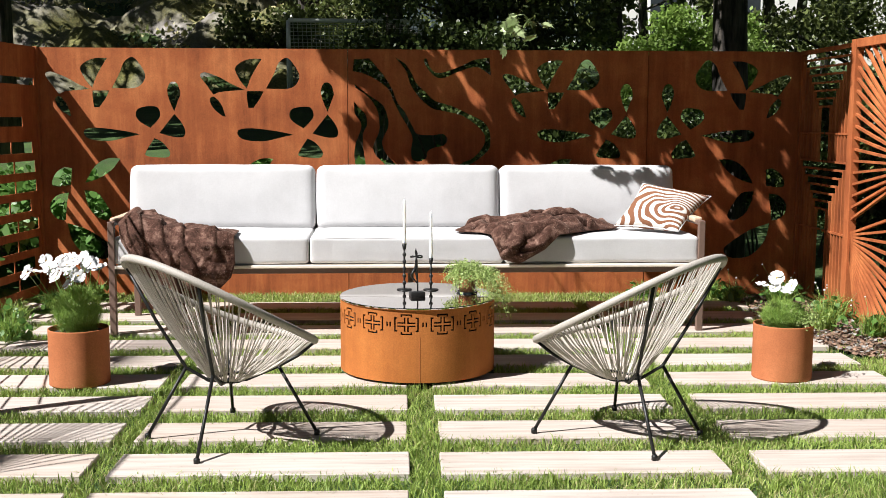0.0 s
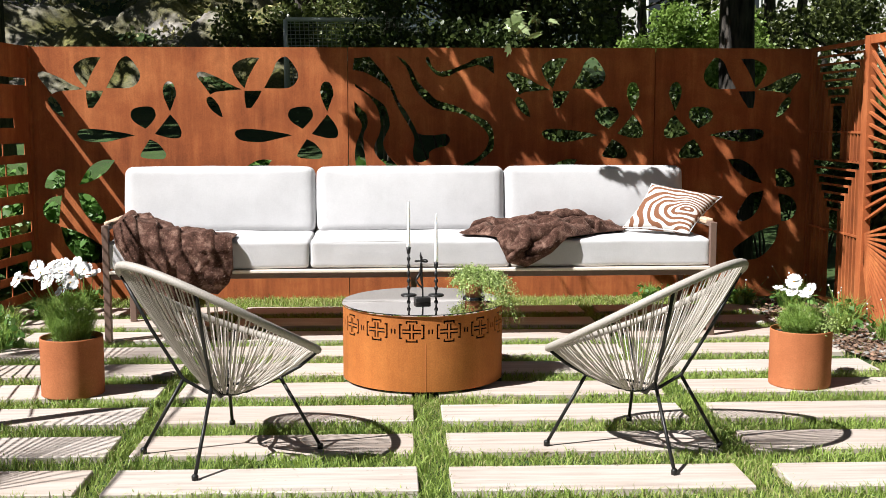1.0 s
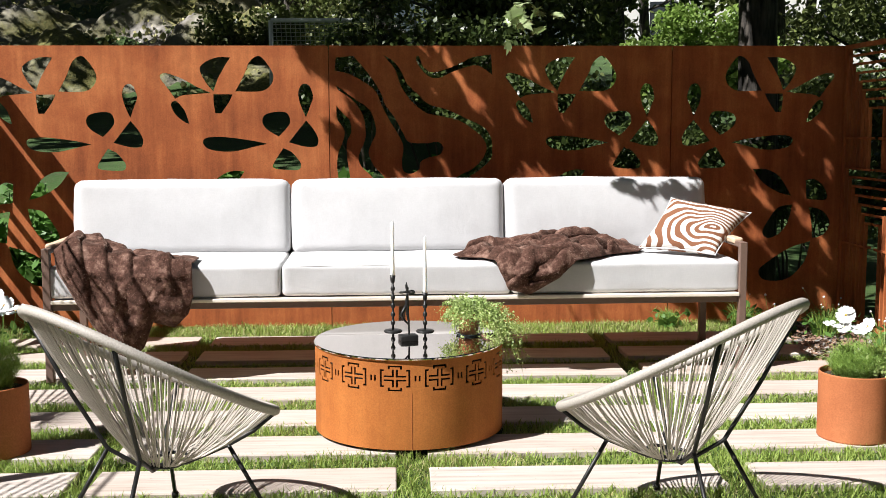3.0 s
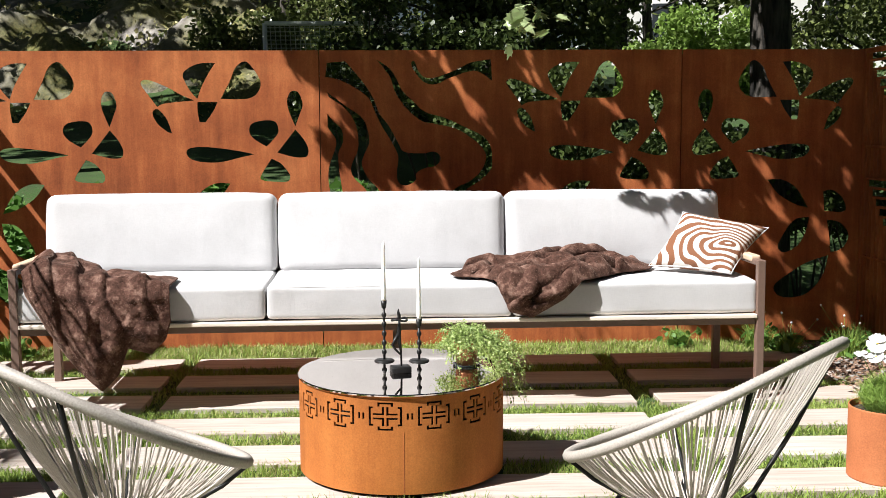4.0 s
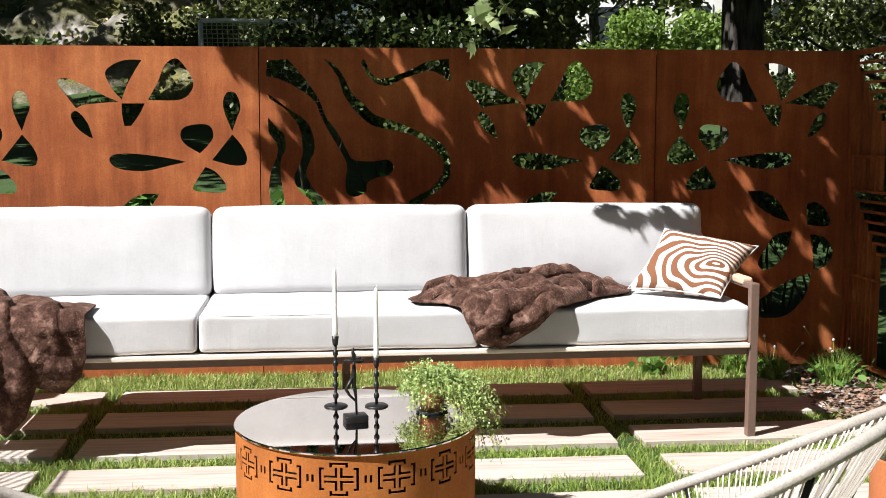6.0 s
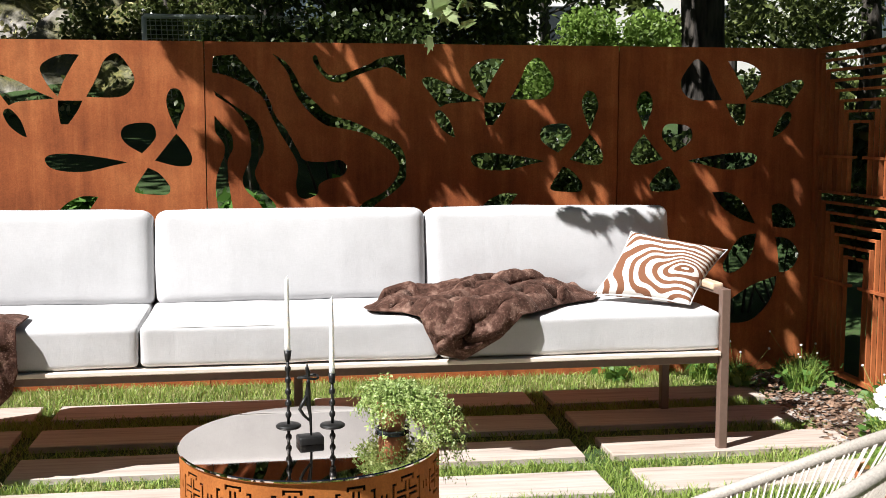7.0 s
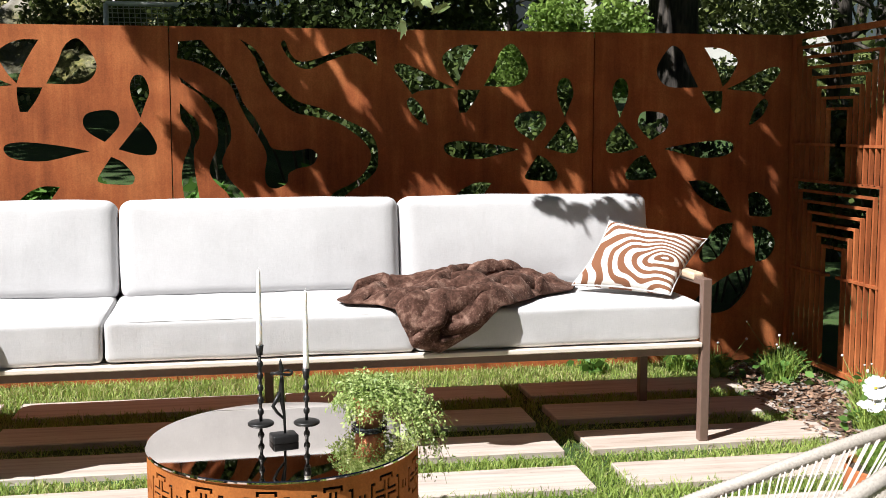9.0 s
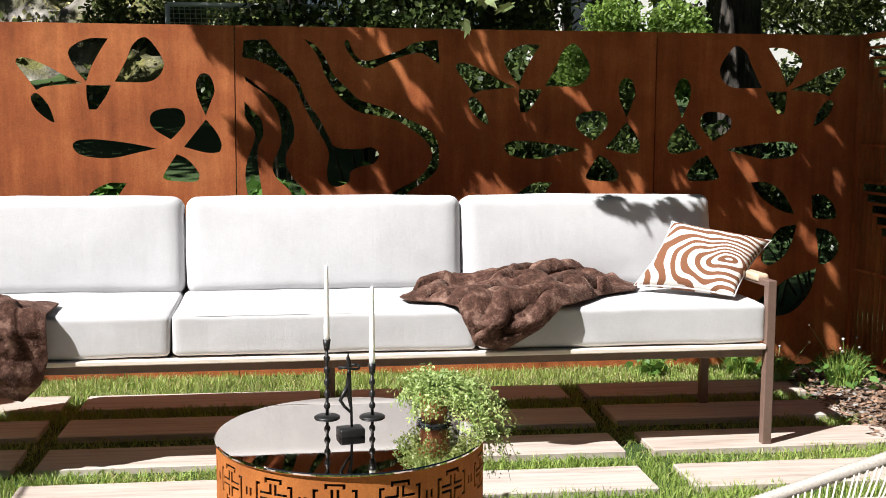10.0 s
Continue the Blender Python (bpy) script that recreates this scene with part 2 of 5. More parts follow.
def part(name, shape, material, parent=None, label="", smooth=False):
    """Links a bmesh, or (vertices, faces), as one mesh object under a thing."""
    me = bpy.data.meshes.new(name)
    if isinstance(shape, bmesh.types.BMesh):
        shape.to_mesh(me)
        shape.free()
    else:
        me.from_pydata(*[list(map(tuple, a)) for a in (shape[0], [], shape[1])])
        me.update()
    me.materials.append(material)
    if smooth:
        me.polygons.foreach_set("use_smooth", [True] * len(me.polygons))
    ob = new(name, me)
    ob.parent = parent
    return tagged(ob, label)


def thing(name, m, label, category, group="", kind=""):
    ob = new(name)
    ob.empty_display_size = 0.1
    ob.matrix_basis = m
    return tagged(ob, label, category, group, kind)


def box(bm, lo, hi, bevel=0.0, seg=2):
    c = [(a + b) / 2 for a, b in zip(lo, hi)]
    s = [b - a for a, b in zip(lo, hi)]
    made = bmesh.ops.create_cube(bm, size=1.0, matrix=Matrix.Translation(c) @ Matrix.Diagonal((*s, 1)))
    if bevel:
        edges = {e for v in made["verts"] for e in v.link_edges}
        bmesh.ops.bevel(bm, geom=list(edges), offset=bevel, segments=seg, affect="EDGES", profile=0.5)
    return bm


def tube(bm, pts, r, n=6, closed=False, caps=True):
    """A round bar along points; r: one radius or one for each point."""
    pts = [Vector(p) for p in pts]
    k = len(pts)
    rs = r if isinstance(r, (list, tuple)) else [r] * k
    rings, side = [], None
    for i, p in enumerate(pts):
        a = pts[(i - 1) % k] if closed or i else p
        b = pts[(i + 1) % k] if closed or i < k - 1 else p
        d = (b - a).normalized()
        if side is None:
            side = d.orthogonal().normalized()
        side = (side - d * side.dot(d)).normalized()
        up = d.cross(side)
        rings.append([bm.verts.new(p + rs[i] * (math.cos(q) * side + math.sin(q) * up)) for q in [2 * math.pi * j / n for j in range(n)]])
    for i in range(k if closed else k - 1):
        a, b = rings[i], rings[(i + 1) % k]
        for j in range(n):
            bm.faces.new((a[j], a[(j + 1) % n], b[(j + 1) % n], b[j]))
    if caps and not closed:
        bm.faces.new(rings[0][::-1])
        bm.faces.new(rings[-1])
    return bm


def lathe(bm, profile, n=24, at=(0, 0, 0)):
    """Turns (radius, height) pairs round the z axis; radius 0 closes an end."""
    rings = []
    for r, z in profile:
        if r < 1e-6:
            rings.append([bm.verts.new((at[0], at[1], at[2] + z))])
        else:
            rings.append([bm.verts.new((at[0] + r * math.cos(2 * math.pi * j / n), at[1] + r * math.sin(2 * math.pi * j / n), at[2] + z)) for j in range(n)])
    for a, b in zip(rings, rings[1:]):
        for j in range(n):
            i = (j + 1) % n
            if len(a) == 1 and len(b) > 1:
                bm.faces.new((a[0], b[i], b[j]))
            elif len(b) == 1 and len(a) > 1:
                bm.faces.new((a[j], a[i], b[0]))
            elif len(a) > 1:
                bm.faces.new((a[j], a[i], b[i], b[j]))
    return bm


def soft_box(w, d, h, r, puff=0.0, n=14, rough=0.0, seed=0):
    """A filled cushion: rounded edges, faces swollen by puff, slightly uneven."""
    bm = bmesh.new()
    half = Vector((w / 2, d / 2, h / 2))
    lookup = {}
    for axis in range(3):
        for sign in (-1, 1):
            grid = []
            for i in range(n + 1):
                row = []
                for j in range(n + 1):
                    q = [0, 0, 0]
                    q[axis] = sign
                    q[(axis + 1) % 3], q[(axis + 2) % 3] = math.sin((i / n - 0.5) * math.pi), math.sin((j / n - 0.5) * math.pi)
                    p = Vector((q[0] * half.x, q[1] * half.y, q[2] * half.z))
                    inner = Vector([max(-half[k] + r, min(half[k] - r, p[k])) for k in range(3)])
                    out = p - inner
                    if out.length > 1e-9:
                        p = inner + out.normalized() * r
                    for k in range(3):
                        o1, o2 = (k + 1) % 3, (k + 2) % 3
                        p[k] += puff * q[k] * max(0, 1 - q[o1] ** 2) * max(0, 1 - q[o2] ** 2) * (1 if half[k] == min(half) else 0.35)
                    if rough:
                        p += rough * noise.noise_vector(p * 4 + Vector((seed * 7.1, 0, 0))) + 0.35 * rough * noise.noise_vector(p * 13 + Vector((0, seed * 3.3, 0)))
                    key = tuple(round(c, 5) for c in p)
                    row.append(lookup.setdefault(key, None) or lookup.update({key: bm.verts.new(p)}) or lookup[key])
                grid.append(row)
            for i in range(n):
                for j in range(n):
                    f = [grid[i][j], grid[i + 1][j], grid[i + 1][j + 1], grid[i][j + 1]]
                    f = list(dict.fromkeys(f))
                    if len(f) > 2:
                        try:
                            bm.faces.new(f if sign > 0 else f[::-1])
                        except ValueError:
                            pass
    bmesh.ops.recalc_face_normals(bm, faces=bm.faces)
    return bm


def spline(pts, steps=6):
    """A closed smooth outline through points; a third value of 1 marks a sharp corner."""
    out, k = [], len(pts)
    for i in range(k):
        p1, p2 = pts[i], pts[(i + 1) % k]
        p0 = p1 if len(p1) > 2 else pts[i - 1]
        p3 = p2 if len(p2) > 2 else pts[(i + 2) % k]
        for s in range(steps):
            u = s / steps
            out.append(tuple(0.5 * (2 * p1[c] + (p2[c] - p0[c]) * u + (2 * p0[c] - 5 * p1[c] + 4 * p2[c] - p3[c]) * u * u + (3 * p1[c] - p0[c] - 3 * p2[c] + p3[c]) * u ** 3) for c in (0, 1)))
    return out


def plate(name, outlines, thick, material, parent, m, label=""):
    """A steel sheet from an outer outline and cut-outs, standing in the x-z plane of m."""
    cu = bpy.data.curves.new(name, "CURVE")
    cu.dimensions, cu.fill_mode, cu.extrude = "2D", "BOTH", thick / 2
    for o in outlines:
        sp = cu.splines.new("POLY")
        sp.points.add(len(o) - 1)
        for q, (x, z) in zip(sp.points, o):
            q.co = (x, z, 0, 1)
        sp.use_cyclic_u = True
    tmp = bpy.data.objects.new(name, cu)
    scene.collection.objects.link(tmp)
    me = bpy.data.meshes.new_from_object(tmp)
    bpy.data.objects.remove(tmp)
    bpy.data.curves.remove(cu)
    bm = bmesh.new()
    bm.from_mesh(me)
    bmesh.ops.remove_doubles(bm, verts=bm.verts, dist=1e-5)
    bmesh.ops.recalc_face_normals(bm, faces=bm.faces)
    bm.to_mesh(me)
    bm.free()
    me.transform(Matrix.Rotation(radians(90), 4, "X"))
    me.materials.clear()
    me.materials.append(material)
    ob = new(name, me)
    ob.parent, ob.matrix_basis = parent, m
    return tagged(ob, label)


def rect(x0, z0, x1, z1):
    return [(x0, z0), (x1, z0), (x1, z1), (x0, z1)]


def shape_cloud(places, outline, size, spread=1.0, tilt=0.8, seed=1, droop=0.15):
    """Many small bent leaves of one outline (x across, y along; points of a half are mirrored): vertices and faces."""
    rng = np.random.default_rng(seed)
    n, k = len(places), len(outline)
    base = np.array([(x, y, -droop * (x * x + y * y)) for x, y in outline], float)
    sc = rng.uniform(size[0], size[1], n)
    yaw, pit, rol = rng.uniform(0, 2 * np.pi, n), rng.normal(0, tilt, n), rng.normal(0, tilt, n)
    cy, sy, cp, sp, cr, sr = np.cos(yaw), np.sin(yaw), np.cos(pit), np.sin(pit), np.cos(rol), np.sin(rol)
    R = np.empty((n, 3, 3))
    R[:, 0] = np.stack([cy * cr - sy * sp * sr, -sy * cp, cy * sr + sy * sp * cr], 1)
    R[:, 1] = np.stack([sy * cr + cy * sp * sr, cy * cp, sy * sr - cy * sp * cr], 1)
    R[:, 2] = np.stack([-cp * sr, sp, cp * cr], 1)
    v = np.einsum("nij,kj->nki", R, base) * sc[:, None, None] + np.asarray(places)[:, None, :]
    idx = np.arange(n * k).reshape(n, k)
    return v.reshape(-1, 3), idx


def leaf_mesh(name, places, outline, size, material, parent, label="", **kw):
    v, f = shape_cloud(places, outline, size, **kw)
    me = bpy.data.meshes.new(name)
    me.from_pydata(v.tolist(), [], f.tolist())
    me.materials.append(material)
    ob = new(name, me)
    ob.parent = parent
    return tagged(ob, label)


SIMPLE = [(0, 0), (0.34, 0.35), (0.26, 0.72), (0, 1.05), (-0.26, 0.72), (-0.34, 0.35)]
NARROW = [(0, 0), (0.12, 0.4), (0, 1.0), (-0.12, 0.4)]
LOBED = [(0, 0), (0.38, 0.02), (0.34, 0.2), (0.66, 0.42), (0.42, 0.5), (0.48, 0.72), (0.2, 0.66), (0, 1.05),
         (-0.2, 0.66), (-0.48, 0.72), (-0.42, 0.5), (-0.66, 0.42), (-0.34, 0.2), (-0.38, 0.02)]


def clumps(rng, centres, radii, n, hollow=0.3):
    """Points gathered in the given round clumps, thicker towards their skins."""
    c, r = np.asarray(centres, float), np.asarray(radii, float)
    pick = rng.choice(len(c), n, p=r ** 2 / (r ** 2).sum())
    d = rng.normal(size=(n, 3))
    d /= np.linalg.norm(d, axis=1)[:, None]
    return c[pick] + d * (r[pick] * (hollow + (1 - hollow) * rng.random(n)) ** 1.0)[:, None] * np.array([1, 1, 0.8])


def blades(rng, xy, z, height, width, lean):
    """Grass: a bent, tapering blade of three faces at each place."""
    n = len(xy)
    h, a = rng.uniform(*height, n), rng.uniform(0, 2 * np.pi, n)
    w = rng.uniform(0.6, 1.2, n) * width
    l = rng.uniform(0.1, 1.0, n) * lean * h
    b = rng.uniform(0, 2 * np.pi, n)
    ax = np.stack([np.cos(a), np.sin(a)], 1) * w[:, None] / 2
    ln = np.stack([np.cos(b), np.sin(b)], 1) * l[:, None]
    v = np.zeros((n, 5, 3))
    v[:, 0, :2], v[:, 1, :2] = xy - ax, xy + ax
    v[:, 2, :2], v[:, 3, :2] = xy + ax * 0.8 + ln * 0.35, xy - ax * 0.8 + ln * 0.35
    v[:, 4, :2] = xy + ln
    v[:, 2, 2] = v[:, 3, 2] = h * 0.55
    v[:, 4, 2] = h * (1 - 0.25 * np.minimum(1, l / h))
    v[:, :, 2] += np.asarray(z).reshape(-1, 1)
    i = np.arange(n)[:, None] * 5
    return v.reshape(-1, 3), np.concatenate([i + [[0, 1, 2]], i + [[0, 2, 3]], i + [[3, 2, 4]]])


# ---------------------------------------------------------------- ground and hill
def ease(u):
    u = max(0.0, min(1.0, u))
    return u * u * (3 - 2 * u)


def height_at(x, y):
    """The lie of the land behind the screen: a bank, a raised lawn, and a rocky hill beyond it to one side."""
    low = max(0.0, y - 12.5) * 0.10 + max(0.0, y - 9.5) * 0.03
    lawn = 1.0 * ease((y - 8.6) / 1.5) + max(0.0, y - 9.9) * 0.10
    hill = ease((1.0 - x) / 4.5) * max(0.0, y - 16.5) * 0.28
    side = ease((1.9 - x) / 1.7)
    return low + (max(lawn, low) - low) * side + min(hill, 5.0)


def build_ground():
    xs = np.concatenate([np.linspace(-400, -30, 8), np.linspace(-24, 24, 65), np.linspace(30, 400, 8)])
    ys = np.concatenate([np.linspace(-200, -10, 6), np.linspace(-8, 8.45, 20), np.linspace(8.6, 16, 40), np.linspace(16.6, 44, 46), np.linspace(50, 500, 8)])
    v = []
    for y in ys:
        for x in xs:
            z = -0.03 + (height_at(x, min(y, 60)) if y > 8.55 else 0.0)
            if y > 11:
                z += 0.12 * min(1, (y - 11) / 4) * noise.noise((x * 0.5, y * 0.5, 0))
            v.append((x, y, z))
    w = len(xs)
    f = [(j * w + i, j * w + i + 1, (j + 1) * w + i + 1, (j + 1) * w + i) for j in range(len(ys) - 1) for i in range(w - 1)]
    ob = part("ground", (v, f), GROUND, None, "lawn and bare soil, partly overgrown", True)
    tagged(ob, "", "ground", "", "structure")


build_ground()


def rock_z(x, y, edge=1.0):
    return height_at(x, y) - 0.25 + edge * (0.45 + 0.7 * noise.fractal((x * 0.45, y * 0.6, 3), 1.0, 2.0, 6) + 0.30 * abs(noise.noise((x * 1.4, y * 1.1, 1))) + 0.10 * noise.noise((x * 4.0, y * 4.0, 2)))


def build_rock_hill():
    """The granite outcrop on the hillside."""
    v, f, nx, ny = [], [], 200, 110
    for j in range(ny):
        for i in range(nx):
            x, y = -16 + 16.5 * i / (nx - 1), 16.6 + 12 * j / (ny - 1)
            edge = min(1, i / 16, (nx - 1 - i) / 30, j / 8)
            z = rock_z(x, y, edge)
            v.append((x, y, z))
    for j in range(ny - 1):
        for i in range(nx - 1):
            f.append((j * nx + i, j * nx + i + 1, (j + 1) * nx + i + 1, (j + 1) * nx + i))
    ob = part("rock_outcrop", (v, f), ROCK, None, "mossy grey granite outcrop on the hillside", True)
    tagged(ob, "", "rock", "", "structure")


build_rock_hill()

# ---------------------------------------------------------------- steel screens
TOP, SHEET = 1.94, 0.006
UNIT_CUTS, WAVE_CUTS = [], []


def cut(store, *pts):
    """One cut-out of a panel's design, in centimetres."""
    store.append([(x / 100, z / 100) for x, z in spline(pts)])


# the blossom design, repeated every 1.2 m
cut(UNIT_CUTS, (56, 163, 1), (62, 174), (66, 183), (72, 187), (77, 183), (82, 174), (80, 167), (73, 163))
cut(UNIT_CUTS, (53, 186, 1), (44, 186), (36, 183), (32, 178), (36, 169), (41, 163, 1), (44, 171), (49, 180))
cut(UNIT_CUTS, (5, 172), (6, 175), (11, 175), (21, 171), (30, 166), (39, 162, 1), (27, 161), (19, 160), (15, 158, 1), (10, 165))
cut(UNIT_CUTS, (41, 161, 1), (54, 161, 1), (51, 155), (46, 148, 1), (42, 148, 1), (41, 155))
cut(UNIT_CUTS, (13, 156), (16, 156), (21, 150), (24, 141, 1), (21, 142), (15, 147), (12, 153))
cut(UNIT_CUTS, (85, 132, 1), (77, 137), (74, 142), (76, 147), (84, 149), (91, 148), (93, 142), (90, 137))
cut(UNIT_CUTS, (104, 145, 1), (100, 155), (99, 162), (101, 167), (104, 168), (107, 166), (109, 159), (107, 153))
cut(UNIT_CUTS, (104, 143, 1), (92, 128, 1), (103, 125), (110, 125), (112, 127), (112, 131), (109, 137))
cut(UNIT_CUTS, (33, 128), (35, 131), (43, 132), (55, 131), (68, 129), (77, 127, 1), (68, 125), (55, 122), (44, 122), (36, 124))
cut(UNIT_CUTS, (88, 124, 1), (81, 113), (82, 110), (89, 109), (98, 109), (100, 112), (99, 115), (94, 121))
cut(UNIT_CUTS, (61, 108, 1), (51, 108), (41, 102), (33, 89, 1), (43, 92), (54, 99))
cut(UNIT_CUTS, (23, 100, 1), (17, 101), (10, 96), (7, 88), (11, 86), (22, 87, 1))
cut(UNIT_CUTS, (32, 83, 1), (42, 81), (49, 72), (53, 63), (48, 59), (39, 64), (34, 73))
cut(UNIT_CUTS, (20, 81, 1), (11, 79), (5, 72), (6, 65), (11, 60), (17, 59, 1), (18, 70))
cut(UNIT_CUTS, (18, 57, 1), (22, 42), (34, 30), (50, 29), (55, 36), (46, 44), (33, 52))
# the flowing ribbons
cut(WAVE_CUTS, (5, 186, 1), (17, 187, 1), (28, 174), (35, 163), (39, 153), (45, 145), (51, 134), (55, 128), (67, 127), (75, 128), (79, 124), (76, 119), (68, 117), (63, 114), (62, 109), (56, 106), (51, 108), (50, 115), (51, 125), (47, 134), (41, 144), (36, 154), (32, 163), (23, 170), (13, 175), (4, 177, 1))
cut(WAVE_CUTS, (5, 167, 1), (17, 158), (27, 151), (31, 143), (32, 134), (29, 127), (27, 120), (31, 111), (38, 103), (39, 96, 1), (33, 96, 1), (29, 104), (22, 111), (20, 118), (24, 128), (25, 135), (23, 147), (16, 157), (6, 164, 1))
cut(WAVE_CUTS, (5, 153, 1), (9, 148), (14, 143), (15, 135), (12, 128), (12, 118), (13, 110), (15, 96, 1), (7, 97, 1), (5, 110), (6, 120), (10, 131), (10, 137), (6, 143), (5, 147, 1))
cut(WAVE_CUTS, (37, 188, 1), (45, 183), (50, 176), (54, 168), (62, 160), (69, 154), (82, 150), (95, 144), (107, 138), (112, 131), (113, 123), (112, 116), (105, 109), (96, 103), (89, 96, 1), (81, 96, 1), (89, 104), (99, 109), (106, 116), (109, 124), (106, 131), (99, 137), (89, 143), (76, 146), (67, 148), (59, 154), (53, 161), (49, 168), (46, 177), (40, 185))
cut(WAVE_CUTS, (62, 187), (65, 180), (70, 176), (78, 177), (91, 182), (99, 186), (112, 188, 1), (113, 174, 1), (104, 180), (97, 180), (85, 176), (76, 172), (69, 173), (63, 179), (60, 185))


def shifted(cuts, dx, mirror=False):
    return [[((1.2 - x if mirror else x) + dx, z) for x, z in o] for o in cuts]


def screen_panel(x0, width, cuts, label):
    m = Matrix.Translation((x0, 8.36, 0))
    t = thing("screen_panel", m, label, "garden screen", "rust screen along the back")
    plate("sheet", [rect(0.003, -0.01, width - 0.003, TOP)] + cuts, SHEET, CORTEN, t, Matrix())
    for x in (0.02, width - 0.02):
        part("back_post", box(bmesh.new(), (x - 0.018, 0.006, -0.05), (x + 0.018, 0.045, TOP - 0.03), 0.003), CORTEN, t)
    part("top_flange", box(bmesh.new(), (0.003, 0.004, TOP - 0.006), (width - 0.003, 0.035, TOP), 0.001), CORTEN, t)


screen_panel(-2.645, 2.4, shifted(UNIT_CUTS, 0) + shifted(UNIT_CUTS, 1.2), "rusted steel screen panel with cut-out blossoms, in full sun")
screen_panel(-0.245, 2.385, shifted(WAVE_CUTS, 0) + shifted(UNIT_CUTS, 1.175), "rusted steel screen panel with cut-out ribbons and blossoms, leaf-shaded")
screen_panel(2.14, 1.23, shifted(UNIT_CUTS, 0, True), "narrow rusted steel screen panel with cut-out blossoms, in leaf shade")


def slotted_panel():
    """The side screen with staggered slots."""
    t = thing("slotted_panel", pose(-2.66, 8.34, 0, 0, 0, -95.5), "rusted steel side screen with rows of horizontal slots", "garden screen")
    cuts = []
    cuts.append(rect(0.05, 1.645, 1.15, 1.70))
    for x in (0.62, 0.66, 0.70):
        cuts.append(rect(x, 1.74, x + 0.007, 1.84) if x < 0.63 else rect(x, 1.47, x + 0.007, 1.60))
    cuts.append(rect(0.28, 1.33, 0.72, 1.40))
    z = 1.215
    for k in range(8):
        a = (0.12, 0.08, 0.07, 0.18, 0.05, 0.06, 0.14, 0.06)[k]
        cuts.append(rect(a, z - 0.088, a + 0.36, z))
        cuts.append(rect(a + 0.372, z - 0.088, a + 0.80, z))
        cuts.append(rect(a + 0.90, z - 0.088, 1.27, z))
        z -= 0.148
    plate("sheet", [rect(0, 0.02, 1.33, TOP)] + [c for c in cuts if c[0][1] > 0.04], SHEET, CORTEN, t, Matrix(), "")
    part("corner_post", box(bmesh.new(), (-0.03, -0.02, -0.05), (0.02, 0.02, TOP + 0.004), 0.003), CORTEN, t)
    part("top_flange", box(bmesh.new(), (0.03, -0.036, TOP - 0.006), (1.33, -0.004, TOP), 0.001), CORTEN, t)


slotted_panel()


def sun_ray_panel(m, length, label, depth=0.022, thick=0.0085, post=0.075):
    """A framed panel with bars that fan out of two centres."""
    t = thing("sun_ray_panel", m, label, "garden screen", "sun-ray screens")
    h = TOP + 0.02
    for name, lo, hi in (("post", (0, -0.03, -0.05), (post, 0.03, h)), ("post", (length - post * 0.67, -0.03, -0.05), (length, 0.03, h)),
                         ("top_rail", (post, -0.025 * post / 0.075, h - post * 0.8), (length - post * 0.67, 0.025 * post / 0.075, h)), ("bottom_rail", (post, -0.02, 0.0), (length - post * 0.67, 0.02, 0.04))):
        part(name, box(bmesh.new(), lo, hi, 0.003), CORTEN, t)
    x0, x1, z0, z1 = 0.07, length - 0.045, 0.03, h - 0.05

    def bar(a, b):
        d = Vector((b[0] - a[0], 0, b[1] - a[1]))
        q = Vector((-d.z, 0, d.x)).normalized() * thick
        bm = bmesh.new()
        vs = []
        for y in (-depth / 2, depth / 2):
            for p, s in ((a, -1), (b, -1), (b, 1), (a, 1)):
                vs.append(bm.verts.new((p[0] + s * q.x, y, p[1] + s * q.z)))
        for f in ((0, 1, 2, 3), (7, 6, 5, 4), (0, 4, 5, 1), (1, 5, 6, 2), (2, 6, 7, 3), (3, 7, 4, 0)):
            bm.faces.new([vs[i] for i in f])
        bmesh.ops.recalc_face_normals(bm, faces=bm.faces)
        part("ray_bar", bm, CORTEN, t)

    cx, cz = x0 + 1.05, 1.12
    for k in range(15):                                   # upper fan: from the post towards its centre
        z = z1 - 0.06 - k * 0.082
        u = 0.86
        bar((x0, z), (x0 + (cx - x0) * u, z + (cz - z) * u))
    for k in range(9):                                    # rays that leave the upper rail
        x = x0 + 0.10 + k * 0.12
        bar((x, z1), (x + (cx - x) * 0.84, z1 + (cz - z1) * 0.84))
    for k in range(16):                                   # lower fan: out of the foot of the post
        a = radians(14 - k * 6.0)
        reach = min((x1 - x0) / math.cos(a), (0.60 - z0) / max(1e-3, -math.sin(a)) if a < 0 else 9)
        bar((x0, 0.60 - 0.012 * k), (x0 + reach * math.cos(a), max(z0, 0.60 - 0.012 * k + reach * math.sin(a))))
    return t


sun_ray_panel(pose(3.37, 7.30, 0, 0, 0, -90), 1.9, "rust-brown steel screen with bars in a sun-ray fan")
# the next two are out of view, added for striped shadows on the left
sun_ray_panel(pose(-2.44, 6.28, 0, 0, 0, -88), 1.9, "unseen thin-barred sun-ray screen, added to cast stripes on the paving", 0.008, 0.004, 0.02)
sun_ray_panel(pose(-2.38, 4.35, 0, 0, 0, -92), 2.2, "unseen thin-barred sun-ray screen, added to cast stripes on the paving", 0.008, 0.004, 0.02)


